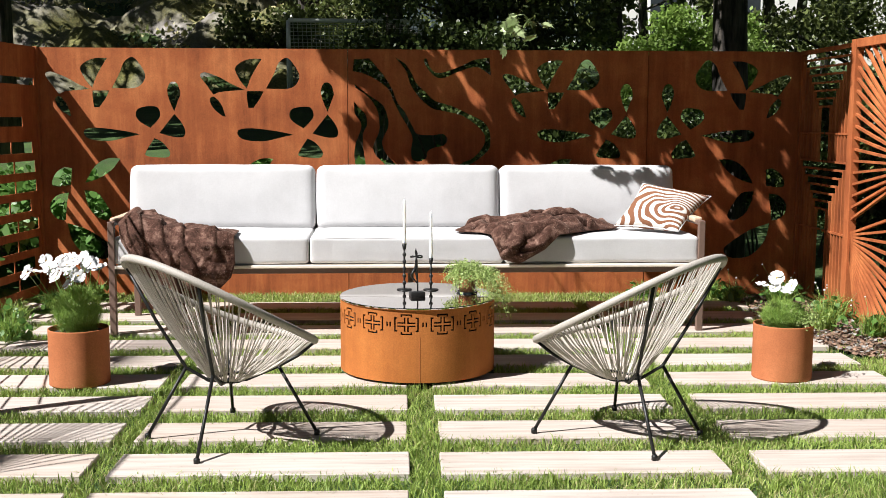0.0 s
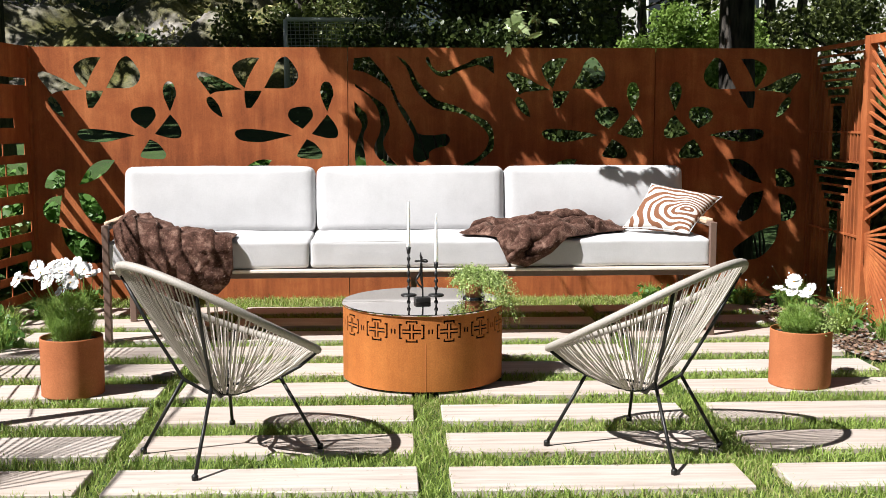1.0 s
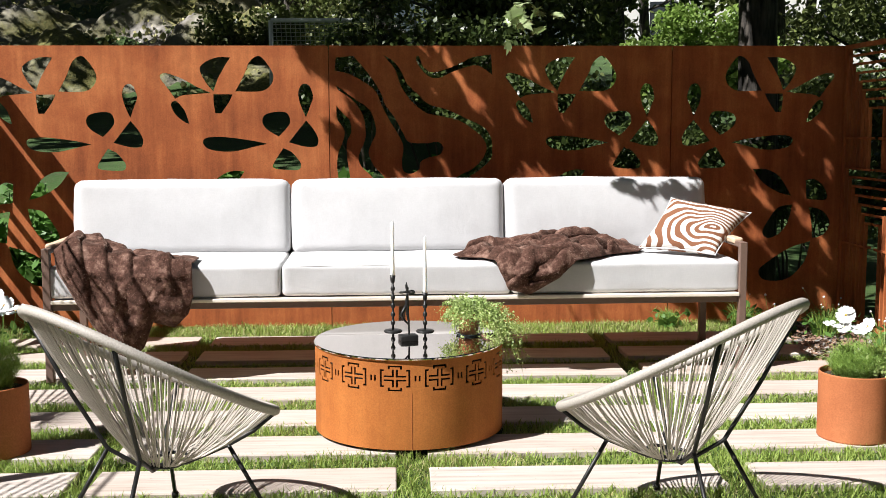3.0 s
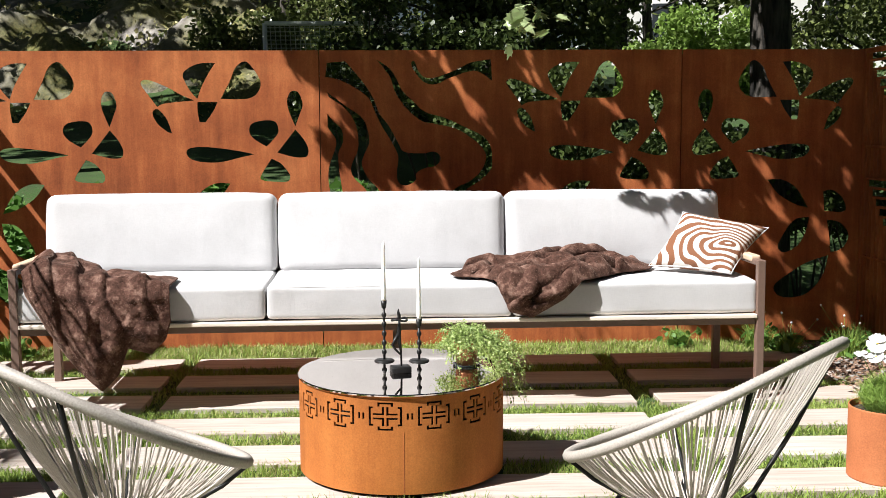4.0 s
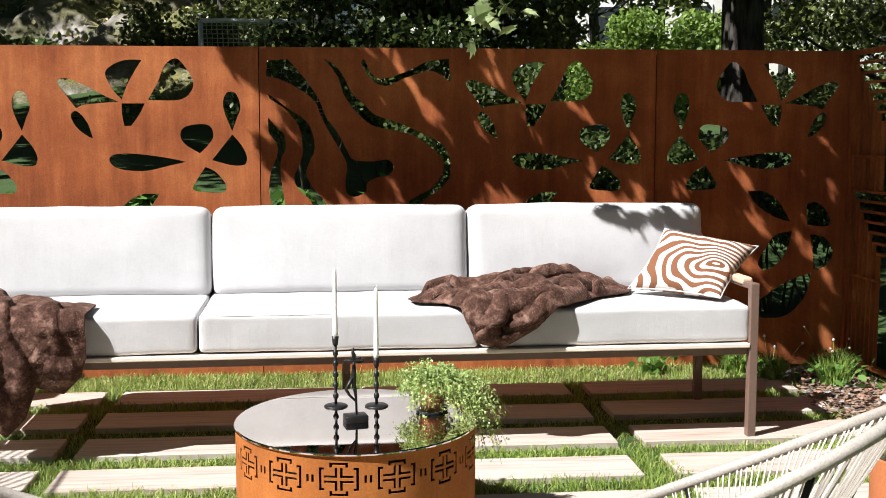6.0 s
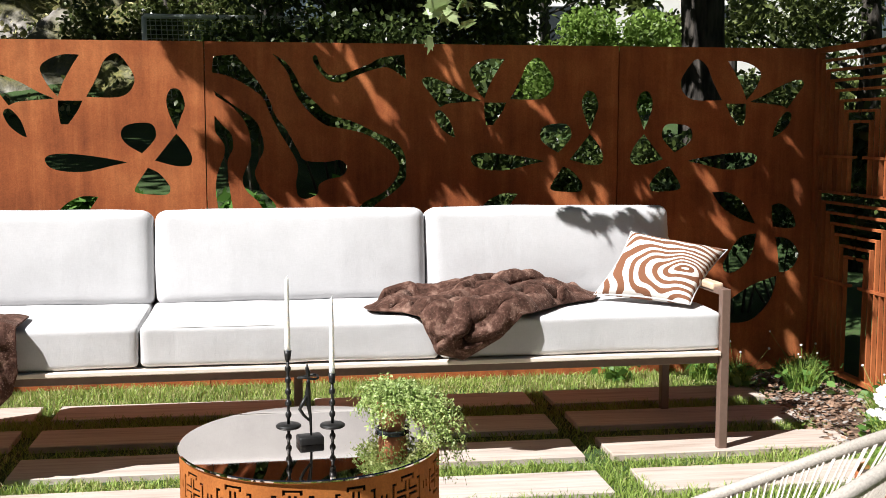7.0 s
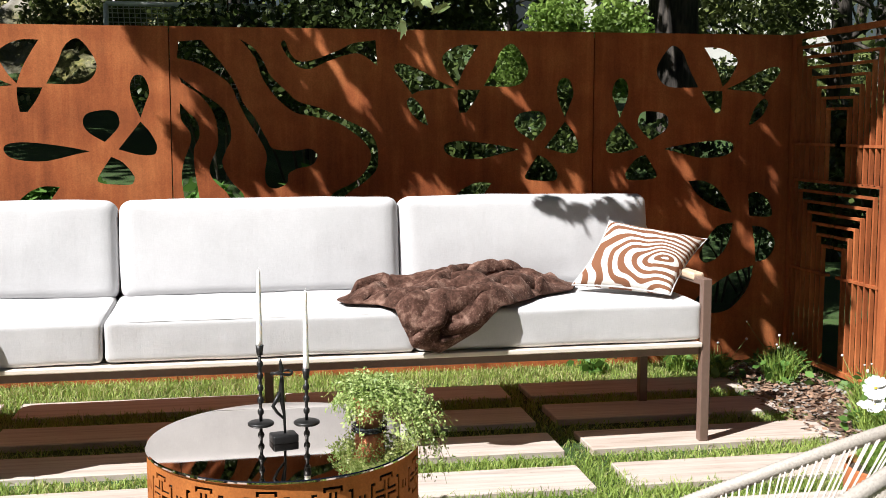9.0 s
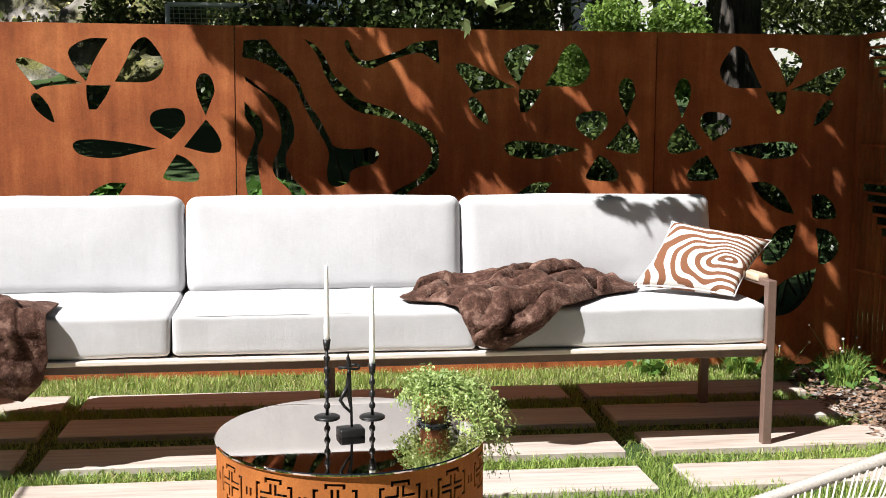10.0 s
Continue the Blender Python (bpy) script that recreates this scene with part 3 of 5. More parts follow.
def maze_panel():
    """Two mirrored halves of nested right-angled bars."""
    t = thing("maze_panel", pose(3.37, 8.33, 0, 0, 0, -90), "rust-brown steel screen of nested right-angled bars", "garden screen")
    h, w, b, d = TOP, 1.03, 0.0075, 0.011
    for lo, hi in (((0, -0.02, -0.05), (0.04, 0.02, h)), ((0.04, -0.02, h - 0.03), (w, 0.02, h)), ((0.04, -0.02, 0.03), (w, 0.02, 0.06))):
        part("frame_bar", box(bmesh.new(), lo, hi, 0.002), CORTEN, t)

    def bar(x0, z0, x1, z1, d=d):
        part("maze_bar", box(bmesh.new(), (min(x0, x1) - b, -d, min(z0, z1) - b), (max(x0, x1) + b, d, max(z0, z1) + b)), CORTEN, t)

    mid = 0.52
    for side in (-1, 1):
        for top, foot in ((h - 0.08, 1.10), (1.09, 0.06)):
            for k in range(7):
                x, z = mid + side * (0.46 - k * 0.058), top - k * 0.060
                bar(mid + side * 0.03, z, x, z)
                bar(x, foot, x, z - 2 * b)
        for z in (1.30, 0.57):
            bar(mid + side * 0.06, z, mid + side * 0.47, z, d + 0.003)


maze_panel()


# ---------------------------------------------------------------- sofa
SOFA = pose(-1.70, 6.62, 0, 0, 0, 1.3)
SOFA_W, SOFA_D = 3.88, 0.86


def build_sofa():
    t = thing("garden_sofa", SOFA, "long taupe steel garden sofa with pale boards, on paving", "sofa")
    w, d, s = SOFA_W, SOFA_D, 0.042
    for x in (0.0, w - s):
        part("leg", box(bmesh.new(), (x, 0, 0), (x + s, s, 0.735), 0.004), TAUPE, t)
        part("leg", box(bmesh.new(), (x, d - s - 0.08, 0), (x + s, d - 0.08, 0.735), 0.004), TAUPE, t)
        part("arm_rail", box(bmesh.new(), (x + 0.001, s, 0.705), (x + s - 0.001, d - s - 0.08, 0.735), 0.004), TAUPE, t)
        part("armrest", box(bmesh.new(), (x - 0.008, 0.10, 0.716), (x + s + 0.008, d - 0.16, 0.752), 0.012, 3), ARM_WOOD, t, "pale wooden armrest")
        part("side_rail", box(bmesh.new(), (x + 0.002, s, 0.395), (x + s - 0.002, d - s - 0.08, 0.43), 0.003), TAUPE, t)
    for x in (w * 0.5,):
        part("leg", box(bmesh.new(), (x, d - s - 0.08, 0), (x + s, d - 0.08, 0.395), 0.004), TAUPE, t)
    part("front_rail", box(bmesh.new(), (s, 0.020, 0.395), (w - s, s + 0.012, 0.43), 0.003), TAUPE, t)
    part("back_rail", box(bmesh.new(), (s, d - s - 0.08, 0.395), (w - s, d - 0.082, 0.43), 0.003), TAUPE, t)
    part("seat_board", box(bmesh.new(), (s, -0.006, 0.4315), (w - s, d - 0.10, 0.452), 0.004), BOARD, t, "pale seat board showing along its front edge")
    part("back_board", box(bmesh.new(), (-0.01, d - 0.06, 0.50), (w + 0.01, d - 0.03, 0.90), 0.01), BOARD, t, "pale back board")


build_sofa()


def cushion(name, size, m, label, seed, group, puff=0.012, r=0.045):
    t = thing(name, m, label, "cushion", group)
    w, d, h = size
    part("cover", soft_box(w, d, h, r, puff, 26, 0.005, seed), LINEN, t, "", True)
    bm = bmesh.new()
    flat = 1 if d < h else 2                            # the axis across the cushion's thickness
    other = 2 if flat == 1 else 1
    dims = (w, d, h)
    k = r * 0.40
    a, b, c = dims[0] / 2 - k, dims[other] / 2 - k, dims[flat] / 2 - k
    for s in (-1, 1):
        pts = []
        for cx, cy, a0 in ((1, 1, 0), (-1, 1, 90), (-1, -1, 180), (1, -1, 270)):
            for k in range(5):
                q = radians(a0 + k * 22.5)
                p = [0, 0, 0]
                p[0], p[other], p[flat] = cx * (a - 0.035) + 0.035 * math.cos(q), cy * (b - 0.035) + 0.035 * math.sin(q), s * c
                pts.append(p)
        pts = [p + 0.005 * noise.noise_vector(p * 4 + Vector((seed * 7.1, 0, 0))) for p in map(Vector, pts)]
        tube(bm, pts, 0.0032, 5, True)
    part("piping", bm, LINEN_SEAM, t, "", True)


for i, (a, b) in enumerate(((0.02, 1.275), (1.285, 2.545), (2.555, 3.845))):
    cushion("seat_cushion", (b - a, 0.80, 0.175), SOFA @ pose((a + b) / 2, 0.415, 0.545), "ivory linen seat cushion on the sofa", i, "seat cushions", 0.006, 0.024)
for i, (a, b) in enumerate(((0.0, 1.285), (1.295, 2.585), (2.595, 3.845))):
    cushion("back_cushion", (b - a, 0.17, 0.455), SOFA @ pose((a + b) / 2, 0.755, 0.838, -9, 0, (0.0, 0.3, -0.6)[i]), "ivory linen back cushion leaning on the sofa's back", i + 5, "back cushions", 0.022, 0.05)


def throw_pillow():
    corners = [Vector(c) for c in ((1.645, 7.08, 0.668), (2.022, 6.80, 0.655), (2.325, 7.12, 0.868), (1.862, 7.20, 0.955))]
    mid = sum(corners, Vector()) / 4
    ax = (corners[1] - corners[0] + corners[2] - corners[3]).normalized()
    ay = corners[3] - corners[0] + corners[2] - corners[1]
    ay = (ay - ax * ay.dot(ax)).normalized()
    m = Matrix.Translation(mid) @ Matrix((ax, ay, ax.cross(ay))).transposed().to_4x4()
    bl, br, tr, tl = [m.inverted() @ c for c in corners]
    t = thing("throw_pillow", m, "cream throw pillow with rust-brown wavy stripes, leaning on the arm", "pillow")

    def flat(u, v):
        pu, pv = u * (1 - 0.09 * (1 - v * v)), v * (1 - 0.09 * (1 - u * u))
        a, c = (pu + 1) / 2, (pv + 1) / 2
        return bl * (1 - a) * (1 - c) + br * a * (1 - c) + tr * a * c + tl * (1 - a) * c

    bm, n = bmesh.new(), 40
    for s in (1, -1):
        g = []
        for i in range(n + 1):
            row = []
            for j in range(n + 1):
                u, v = i / n * 2 - 1, j / n * 2 - 1
                p = flat(u, v)
                full = max(0.0, (1 - u ** 2) * (1 - v ** 2))
                rim = min(1.0, 6 * (1 - abs(u)), 6 * (1 - abs(v)))
                p.z += s * (0.085 * full ** 0.45 + 0.007 * rim * noise.noise((p.x * 10, p.y * 10, s)) + 0.003 * rim * noise.noise((p.x * 34, p.y * 12, s)))
                row.append(bm.verts.new(p))
            g.append(row)
        for i in range(n):
            for j in range(n):
                f = (g[i][j], g[i + 1][j], g[i + 1][j + 1], g[i][j + 1])
                bm.faces.new(f if s > 0 else f[::-1])
    bmesh.ops.remove_doubles(bm, verts=bm.verts, dist=1e-5)
    part("cover", bm, ZEBRA, t, "", True)
    edge = []
    for k in range(48):
        u = (k % 12) / 6 - 1
        edge.append(flat(*((u, -1), (1, u), (-u, 1), (-1, -u))[k // 12]))
    part("seam", tube(bmesh.new(), edge, 0.004, 5, True), LINEN_SEAM, t, "", True)


throw_pillow()


def ridge_folds(seed, count, x0, x1, s0, s1, height, width):
    """Crumpled cloth: soft rolls of many directions, the higher lying over the lower."""
    rng = random.Random(seed)
    rolls = []
    for _ in range(count):
        a = rng.choice((rng.uniform(-0.15, 0.75), rng.uniform(-0.15, 0.75), rng.uniform(-1.1, 1.3)))
        rolls.append((rng.uniform(x0, x1), rng.uniform(s0, s1), math.cos(a), math.sin(a), rng.uniform(0.12, 0.30), rng.uniform(0.45, 1.0) * height, rng.uniform(0.7, 1.3) * width))

    def at(x, s):
        best = total = 0.0
        for cx, cs, c, q, half, h, w in rolls:
            u, d = (x - cx) * c + (s - cs) * q, -(x - cx) * q + (s - cs) * c
            d += 0.03 * math.sin(u * 14 + cx * 9)
            g = h * math.sqrt(max(0.0, 1 - (d / w) ** 2) * max(0.0, 1 - (u / half) ** 2))
            best, total = max(best, g), total + g
        return best + 0.04 * (total - best)
    return at


def crumple(seed, count, x0, x1, s0, s1, lift):
    """Cloth pushed together: short bent edges where one layer lies over the next."""
    rng = random.Random(seed)
    edges = []
    for _ in range(count):
        a = rng.choice((rng.uniform(-0.5, 0.6), rng.uniform(0.5, 1.2), rng.uniform(-1.3, -0.6))) + rng.choice((0, math.pi))
        edges.append((rng.uniform(x0, x1), rng.uniform(s0, s1), math.cos(a), math.sin(a), rng.uniform(0.10, 0.24), rng.uniform(0.5, 1.0) * lift, rng.uniform(-2.2, 2.2), rng.uniform(0.03, 0.07)))

    def at(x, s):
        h = 0.0
        for cx, cs, c, q, half, up, curl, fade in edges:
            u, d = (x - cx) * c + (s - cs) * q, -(x - cx) * q + (s - cs) * c
            if abs(u) > half:
                continue
            d += curl * u * u + 0.006 * math.sin(u * 40 + cx * 31)
            end = 1 - (u / half) ** 2
            h += up * end / (1 + math.exp(-max(-40, min(40, d / 0.005)))) * math.exp(-max(0.0, d) / fade)
        return h
    return at


def both(f, g):
    return lambda x, s: f(x, s) + g(x, s)


def layer_folds(lines):
    """A throw folded in layers: each line is the raised edge of the layer beside it."""
    def at(x, s):
        h = 0.0
        for ax, a_s, bx, bs, lift in lines:
            dx, ds = bx - ax, bs - a_s
            n = math.hypot(dx, ds)
            d = ((x - ax) * -ds + (s - a_s) * dx) / n + 0.012 * math.sin(s * 22 + ax * 7)
            h += lift / (1 + math.exp(-max(-40, min(40, d / 0.0045)))) * math.exp(-max(0.0, d) / 0.16)
        return h
    return at


def fur_throw(rows, m, label, seat, edge, seed, lift, folds):
    """A soft throw: each row gives its back point (x, y) and its front point (x, distance along seat and drop)."""
    t = thing("fur_throw", m, label, "blanket")
    nu, nv = 210, 170
    grid = np.zeros((nu, nv, 3))
    keys = [r[0] for r in rows]
    for i in range(nu):
        u = i / (nu - 1)
        bx, by, fx, fy = [np.interp(u, keys, [r[c] for r in rows]) for c in (1, 2, 3, 4)]
        for j in range(nv):
            v = j / (nv - 1)
            x, s = bx + (fx - bx) * v, by + (fy - by) * v
            rim = min(1, 5 * u, 5 * (1 - u), 5 * v, 5 * (1 - v))
            rim = rim * (2 - rim)
            w = Vector((x, s, seed))
            crease = min(1.0, abs(noise.noise(w * 9)) * 3.0) ** 0.6
            hgt = 0.010 + max(0.0, rim) * (lift(u, v) + folds(x, s) + 0.007 * crease + 0.004 * noise.noise(w * 26))
            hgt = max(0.004, hgt)
            if s >= edge:
                p = (x, s, seat(x, s) + hgt)
            else:
                drop = edge - s
                bend = min(1.0, drop / 0.06)
                p = (x, edge - hgt * bend - 0.012 * bend, seat(x, edge) + hgt * (1 - bend) - max(0, drop - 0.012))
            grid[i, j] = p
    v = grid.reshape(-1, 3)
    f = [(i * nv + j, (i + 1) * nv + j, (i + 1) * nv + j + 1, i * nv + j + 1) for i in range(nu - 1) for j in range(nv - 1)]
    ob = part("cloth", (v, f), FUR, t, "", True)
    # pile: short tapering hairs over the whole cloth
    rng = np.random.default_rng(seed)
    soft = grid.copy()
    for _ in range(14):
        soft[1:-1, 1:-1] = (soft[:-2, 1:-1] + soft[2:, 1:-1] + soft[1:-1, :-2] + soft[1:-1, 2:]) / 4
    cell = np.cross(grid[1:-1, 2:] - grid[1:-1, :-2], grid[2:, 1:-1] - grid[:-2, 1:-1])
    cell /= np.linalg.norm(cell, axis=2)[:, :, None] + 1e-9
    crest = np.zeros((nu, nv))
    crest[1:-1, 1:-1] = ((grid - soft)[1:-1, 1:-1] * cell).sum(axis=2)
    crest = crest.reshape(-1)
    N = 120000
    fi = rng.integers(0, len(f), N)
    fa = np.array(f)[fi]
    w = rng.random((N, 2))
    p = (v[fa[:, 0]] * ((1 - w[:, :1]) * (1 - w[:, 1:])) + v[fa[:, 1]] * (w[:, :1] * (1 - w[:, 1:])) + v[fa[:, 2]] * (w[:, :1] * w[:, 1:]) + v[fa[:, 3]] * ((1 - w[:, :1]) * w[:, 1:]))
    nr = np.cross(v[fa[:, 3]] - v[fa[:, 1]], v[fa[:, 2]] - v[fa[:, 0]])
    nr /= np.linalg.norm(nr, axis=1)[:, None] + 1e-9
    lean = rng.normal(0, 0.7, (N, 3)) + np.array([0.2, -0.5, -0.2])
    tip = p + (nr + lean * 0.7) * rng.uniform(0.0025, 0.0065, (N, 1))
    side = np.cross(nr, lean)
    side /= np.linalg.norm(side, axis=1)[:, None] + 1e-9
    # paler in random blotches and on crests, where colour stands for the highlight
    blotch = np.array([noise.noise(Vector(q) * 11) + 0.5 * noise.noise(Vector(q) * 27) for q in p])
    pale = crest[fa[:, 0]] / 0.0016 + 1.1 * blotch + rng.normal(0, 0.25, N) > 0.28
    for name, pick, material in (("fur", ~pale, PILE), ("pale_highlight_fur", pale, PILE_PALE_LIT)):
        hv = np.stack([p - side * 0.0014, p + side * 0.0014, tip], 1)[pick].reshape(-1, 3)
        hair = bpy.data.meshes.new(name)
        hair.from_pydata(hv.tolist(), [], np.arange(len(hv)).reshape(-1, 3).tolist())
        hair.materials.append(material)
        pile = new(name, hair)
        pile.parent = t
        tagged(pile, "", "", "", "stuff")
    mod = ob.modifiers.new("thickness", "SOLIDIFY")
    mod.thickness, mod.offset = 0.008, -1


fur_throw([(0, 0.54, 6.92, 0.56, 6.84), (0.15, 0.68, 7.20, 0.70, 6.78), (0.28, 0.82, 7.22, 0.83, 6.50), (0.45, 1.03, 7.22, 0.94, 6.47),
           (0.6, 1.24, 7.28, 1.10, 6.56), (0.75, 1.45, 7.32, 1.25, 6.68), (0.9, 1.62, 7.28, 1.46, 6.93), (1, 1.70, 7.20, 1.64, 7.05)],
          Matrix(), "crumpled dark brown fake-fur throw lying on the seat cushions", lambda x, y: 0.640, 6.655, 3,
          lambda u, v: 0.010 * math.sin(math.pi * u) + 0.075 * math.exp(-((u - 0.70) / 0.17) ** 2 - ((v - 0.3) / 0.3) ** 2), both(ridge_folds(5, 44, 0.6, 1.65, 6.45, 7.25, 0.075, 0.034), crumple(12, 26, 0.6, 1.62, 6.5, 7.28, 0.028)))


def arm_seat(x, y):
    k = max(0.0, min(1.0, (-1.28 - x) / 0.28))
    k = k * k * (3 - 2 * k)
    return 0.640 + 0.075 * k


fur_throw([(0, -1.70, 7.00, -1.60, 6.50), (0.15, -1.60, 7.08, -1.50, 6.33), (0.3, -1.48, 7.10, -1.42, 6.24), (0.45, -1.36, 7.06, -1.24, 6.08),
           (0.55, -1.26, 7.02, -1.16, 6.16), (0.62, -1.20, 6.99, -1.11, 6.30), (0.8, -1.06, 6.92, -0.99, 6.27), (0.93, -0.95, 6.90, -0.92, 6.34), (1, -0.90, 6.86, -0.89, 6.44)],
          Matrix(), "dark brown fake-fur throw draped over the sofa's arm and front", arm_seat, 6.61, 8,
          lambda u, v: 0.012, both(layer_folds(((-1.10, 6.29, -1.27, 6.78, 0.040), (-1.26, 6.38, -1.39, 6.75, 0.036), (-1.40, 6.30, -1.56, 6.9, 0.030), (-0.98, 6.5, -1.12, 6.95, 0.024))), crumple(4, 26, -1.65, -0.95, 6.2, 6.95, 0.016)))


# ---------------------------------------------------------------- fire table and what stands on it
TABLE_X, TABLE_Y, TABLE_R, TABLE_H = 0.265, 5.635, 0.43, 0.415
MOTIF = ("....#######....", "....#.....#....", "##....#.#....##", "#.....#.#.....#", "#.....#.#.....#", "#.#####.#####.#", "#.............#",
         "#.#####.#####.#", "#.....#.#.....#", "#.....#.#.....#", "##....#.#....##", "....#.....#....", "....#######....")


def build_table():
    t = thing("round_table", pose(TABLE_X, TABLE_Y, 0, 0, 0, -4.6), "rusted steel drum table with cut-out crosses and black glass top", "table")
    n, cell = 14 * 22, 0.0086
    z_top = 0.380
    zs = [0.014, 0.10, 0.17, z_top - 13 * cell] + [z_top - 13 * cell + cell * (k + 1) for k in range(13)] + [0.392, 0.403]
    bm = bmesh.new()
    rings = [[bm.verts.new((TABLE_R * math.cos(2 * math.pi * j / n), TABLE_R * math.sin(2 * math.pi * j / n), z)) for j in range(n)] for z in zs]
    for k in range(len(zs) - 1):
        for j in range(n):
            row, col = 12 - (k - 3), j % 22
            hole = False
            if 0 <= row <= 12 and k >= 3:
                hole = MOTIF[row][col] == "#" if col < 15 else (col in (17, 19) and 5 <= row <= 7)
            if not hole:
                i = (j + 1) % n
                bm.faces.new((rings[k][j], rings[k][i], rings[k + 1][i], rings[k + 1][j]))
    drum = part("drum", bm, CORTEN_TABLE, t, "orange-brown rusted steel drum with cut-out meander crosses")
    mod = drum.modifiers.new("thickness", "SOLIDIFY")
    mod.thickness, mod.offset = 0.005, -1
    a = radians(-84.5)
    part("weld_seam", tube(bmesh.new(), [(TABLE_R * math.cos(a), TABLE_R * math.sin(a), z) for z in (0.014, 0.12, 0.22, 0.262)], 0.0016, 5), CORTEN, t, "vertical weld seam")
    # added near-black liner: gives the hollow drum its inner shade by colour
    part("drum_shade_liner", lathe(bmesh.new(), [(TABLE_R - 0.02, 0.03), (TABLE_R - 0.02, 0.40)], 64), DARK, t, "near-black liner standing for the shade inside the drum", True)
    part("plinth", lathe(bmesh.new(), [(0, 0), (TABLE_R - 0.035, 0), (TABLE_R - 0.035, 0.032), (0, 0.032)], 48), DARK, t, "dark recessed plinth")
    part("glass_top", lathe(bmesh.new(), [(0, 0.404), (TABLE_R + 0.001, 0.404), (TABLE_R + 0.004, 0.407), (TABLE_R + 0.004, 0.412), (TABLE_R, 0.415), (0, 0.415)], 192), GLASS, t, "glossy black glass top").matrix_basis = pose(0, 0, 0.003, 0.8)


build_table()


def candlestick(x, y, height, candle, beads):
    t = thing("candlestick", pose(x, y, TABLE_H), "black iron candlestick with a beaded stem, on the glass top", "candlestick", "candlesticks")
    part("base", lathe(bmesh.new(), [(0, 0), (0.042, 0), (0.044, 0.003), (0.044, 0.008), (0.040, 0.011), (0.010, 0.013), (0, 0.013)], 32), BLACK, t, "", True)
    prof = [(0, 0.012), (0.0055, 0.012)]
    top = height - 0.034
    for k in range(beads):
        zc = 0.045 + (top - 0.075) * k / (beads - 1)
        prof.append((0.0055, zc - 0.0115))
        prof += [(0.0055 + 0.0055 * math.cos(a), zc + 0.0105 * math.sin(a)) for a in [radians(q) for q in (-65, -35, 0, 35, 65)]]
        prof.append((0.0055, zc + 0.0115))
    part("stem", lathe(bmesh.new(), prof + [(0.0055, top), (0, top)], 14), BLACK, t, "", True)
    part("cup", lathe(bmesh.new(), [(0, top), (0.0095, top), (0.0135, height), (0.0105, height), (0.009, height - 0.012), (0, height - 0.012)], 20), BLACK, t, "", True)
    c = thing("candle", pose(x, y, TABLE_H + height - 0.012), "slim white taper candle in a candlestick", "candle", "candles")
    part("wax", lathe(bmesh.new(), [(0, 0), (0.0105, 0)] + [(0.0105 - 0.0040 * k / 8, candle * k / 8) for k in range(1, 8)] + [(0.0066, candle - 0.006), (0.003, candle), (0, candle)], 18), WAX, c, "", True)
    part("wick", tube(bmesh.new(), [(0, 0, candle - 0.001), (0.001, 0, candle + 0.006), (0.004, 0, candle + 0.010)], 0.0008, 5), WAX, c)


candlestick(0.192, 5.80, 0.272, 0.265, 5)
candlestick(0.344, 5.79, 0.190, 0.275, 3)


def sculpture():
    """A thin abstract cast figure on a block, one plain shape."""
    bm = bmesh.new()
    box(bm, (-0.041, -0.032, 0), (0.041, 0.032, 0.027), 0.005)
    tube(bm, [(0.004, 0, 0.025), (0.002, 0, 0.09), (-0.004, 0, 0.13), (-0.006, 0, 0.165), (-0.004, 0, 0.20), (-0.004, 0, 0.225)], [0.004, 0.005, 0.008, 0.010, 0.007, 0.004], 8)
    tube(bm, [(-0.006, 0, 0.165), (-0.026, -0.006, 0.135), (-0.036, -0.01, 0.120), (-0.022, -0.004, 0.098), (0.0, 0, 0.075)], [0.008, 0.007, 0.006, 0.005, 0.004], 8)
    ring = [(-0.004 + 0.033 * math.cos(2 * math.pi * k / 20), 0.020 * math.sin(2 * math.pi * k / 20), 0.222 + 0.004 * math.sin(4 * math.pi * k / 20)) for k in range(20)]
    tube(bm, ring, 0.0045, 6, True)
    tube(bm, [(-0.004, 0, 0.215), (-0.004, 0, 0.240), (-0.008, 0, 0.252), (-0.007, 0, 0.268)], [0.004, 0.008, 0.006, 0.002], 8)
    ob = part("sculpture", bm, BLACK, None, "slender black cast abstract sculpture on a block", True)
    ob.matrix_basis = pose(0.262, 5.59, TABLE_H, 0, 0, 12)
    tagged(ob, "", "sculpture")


sculpture()


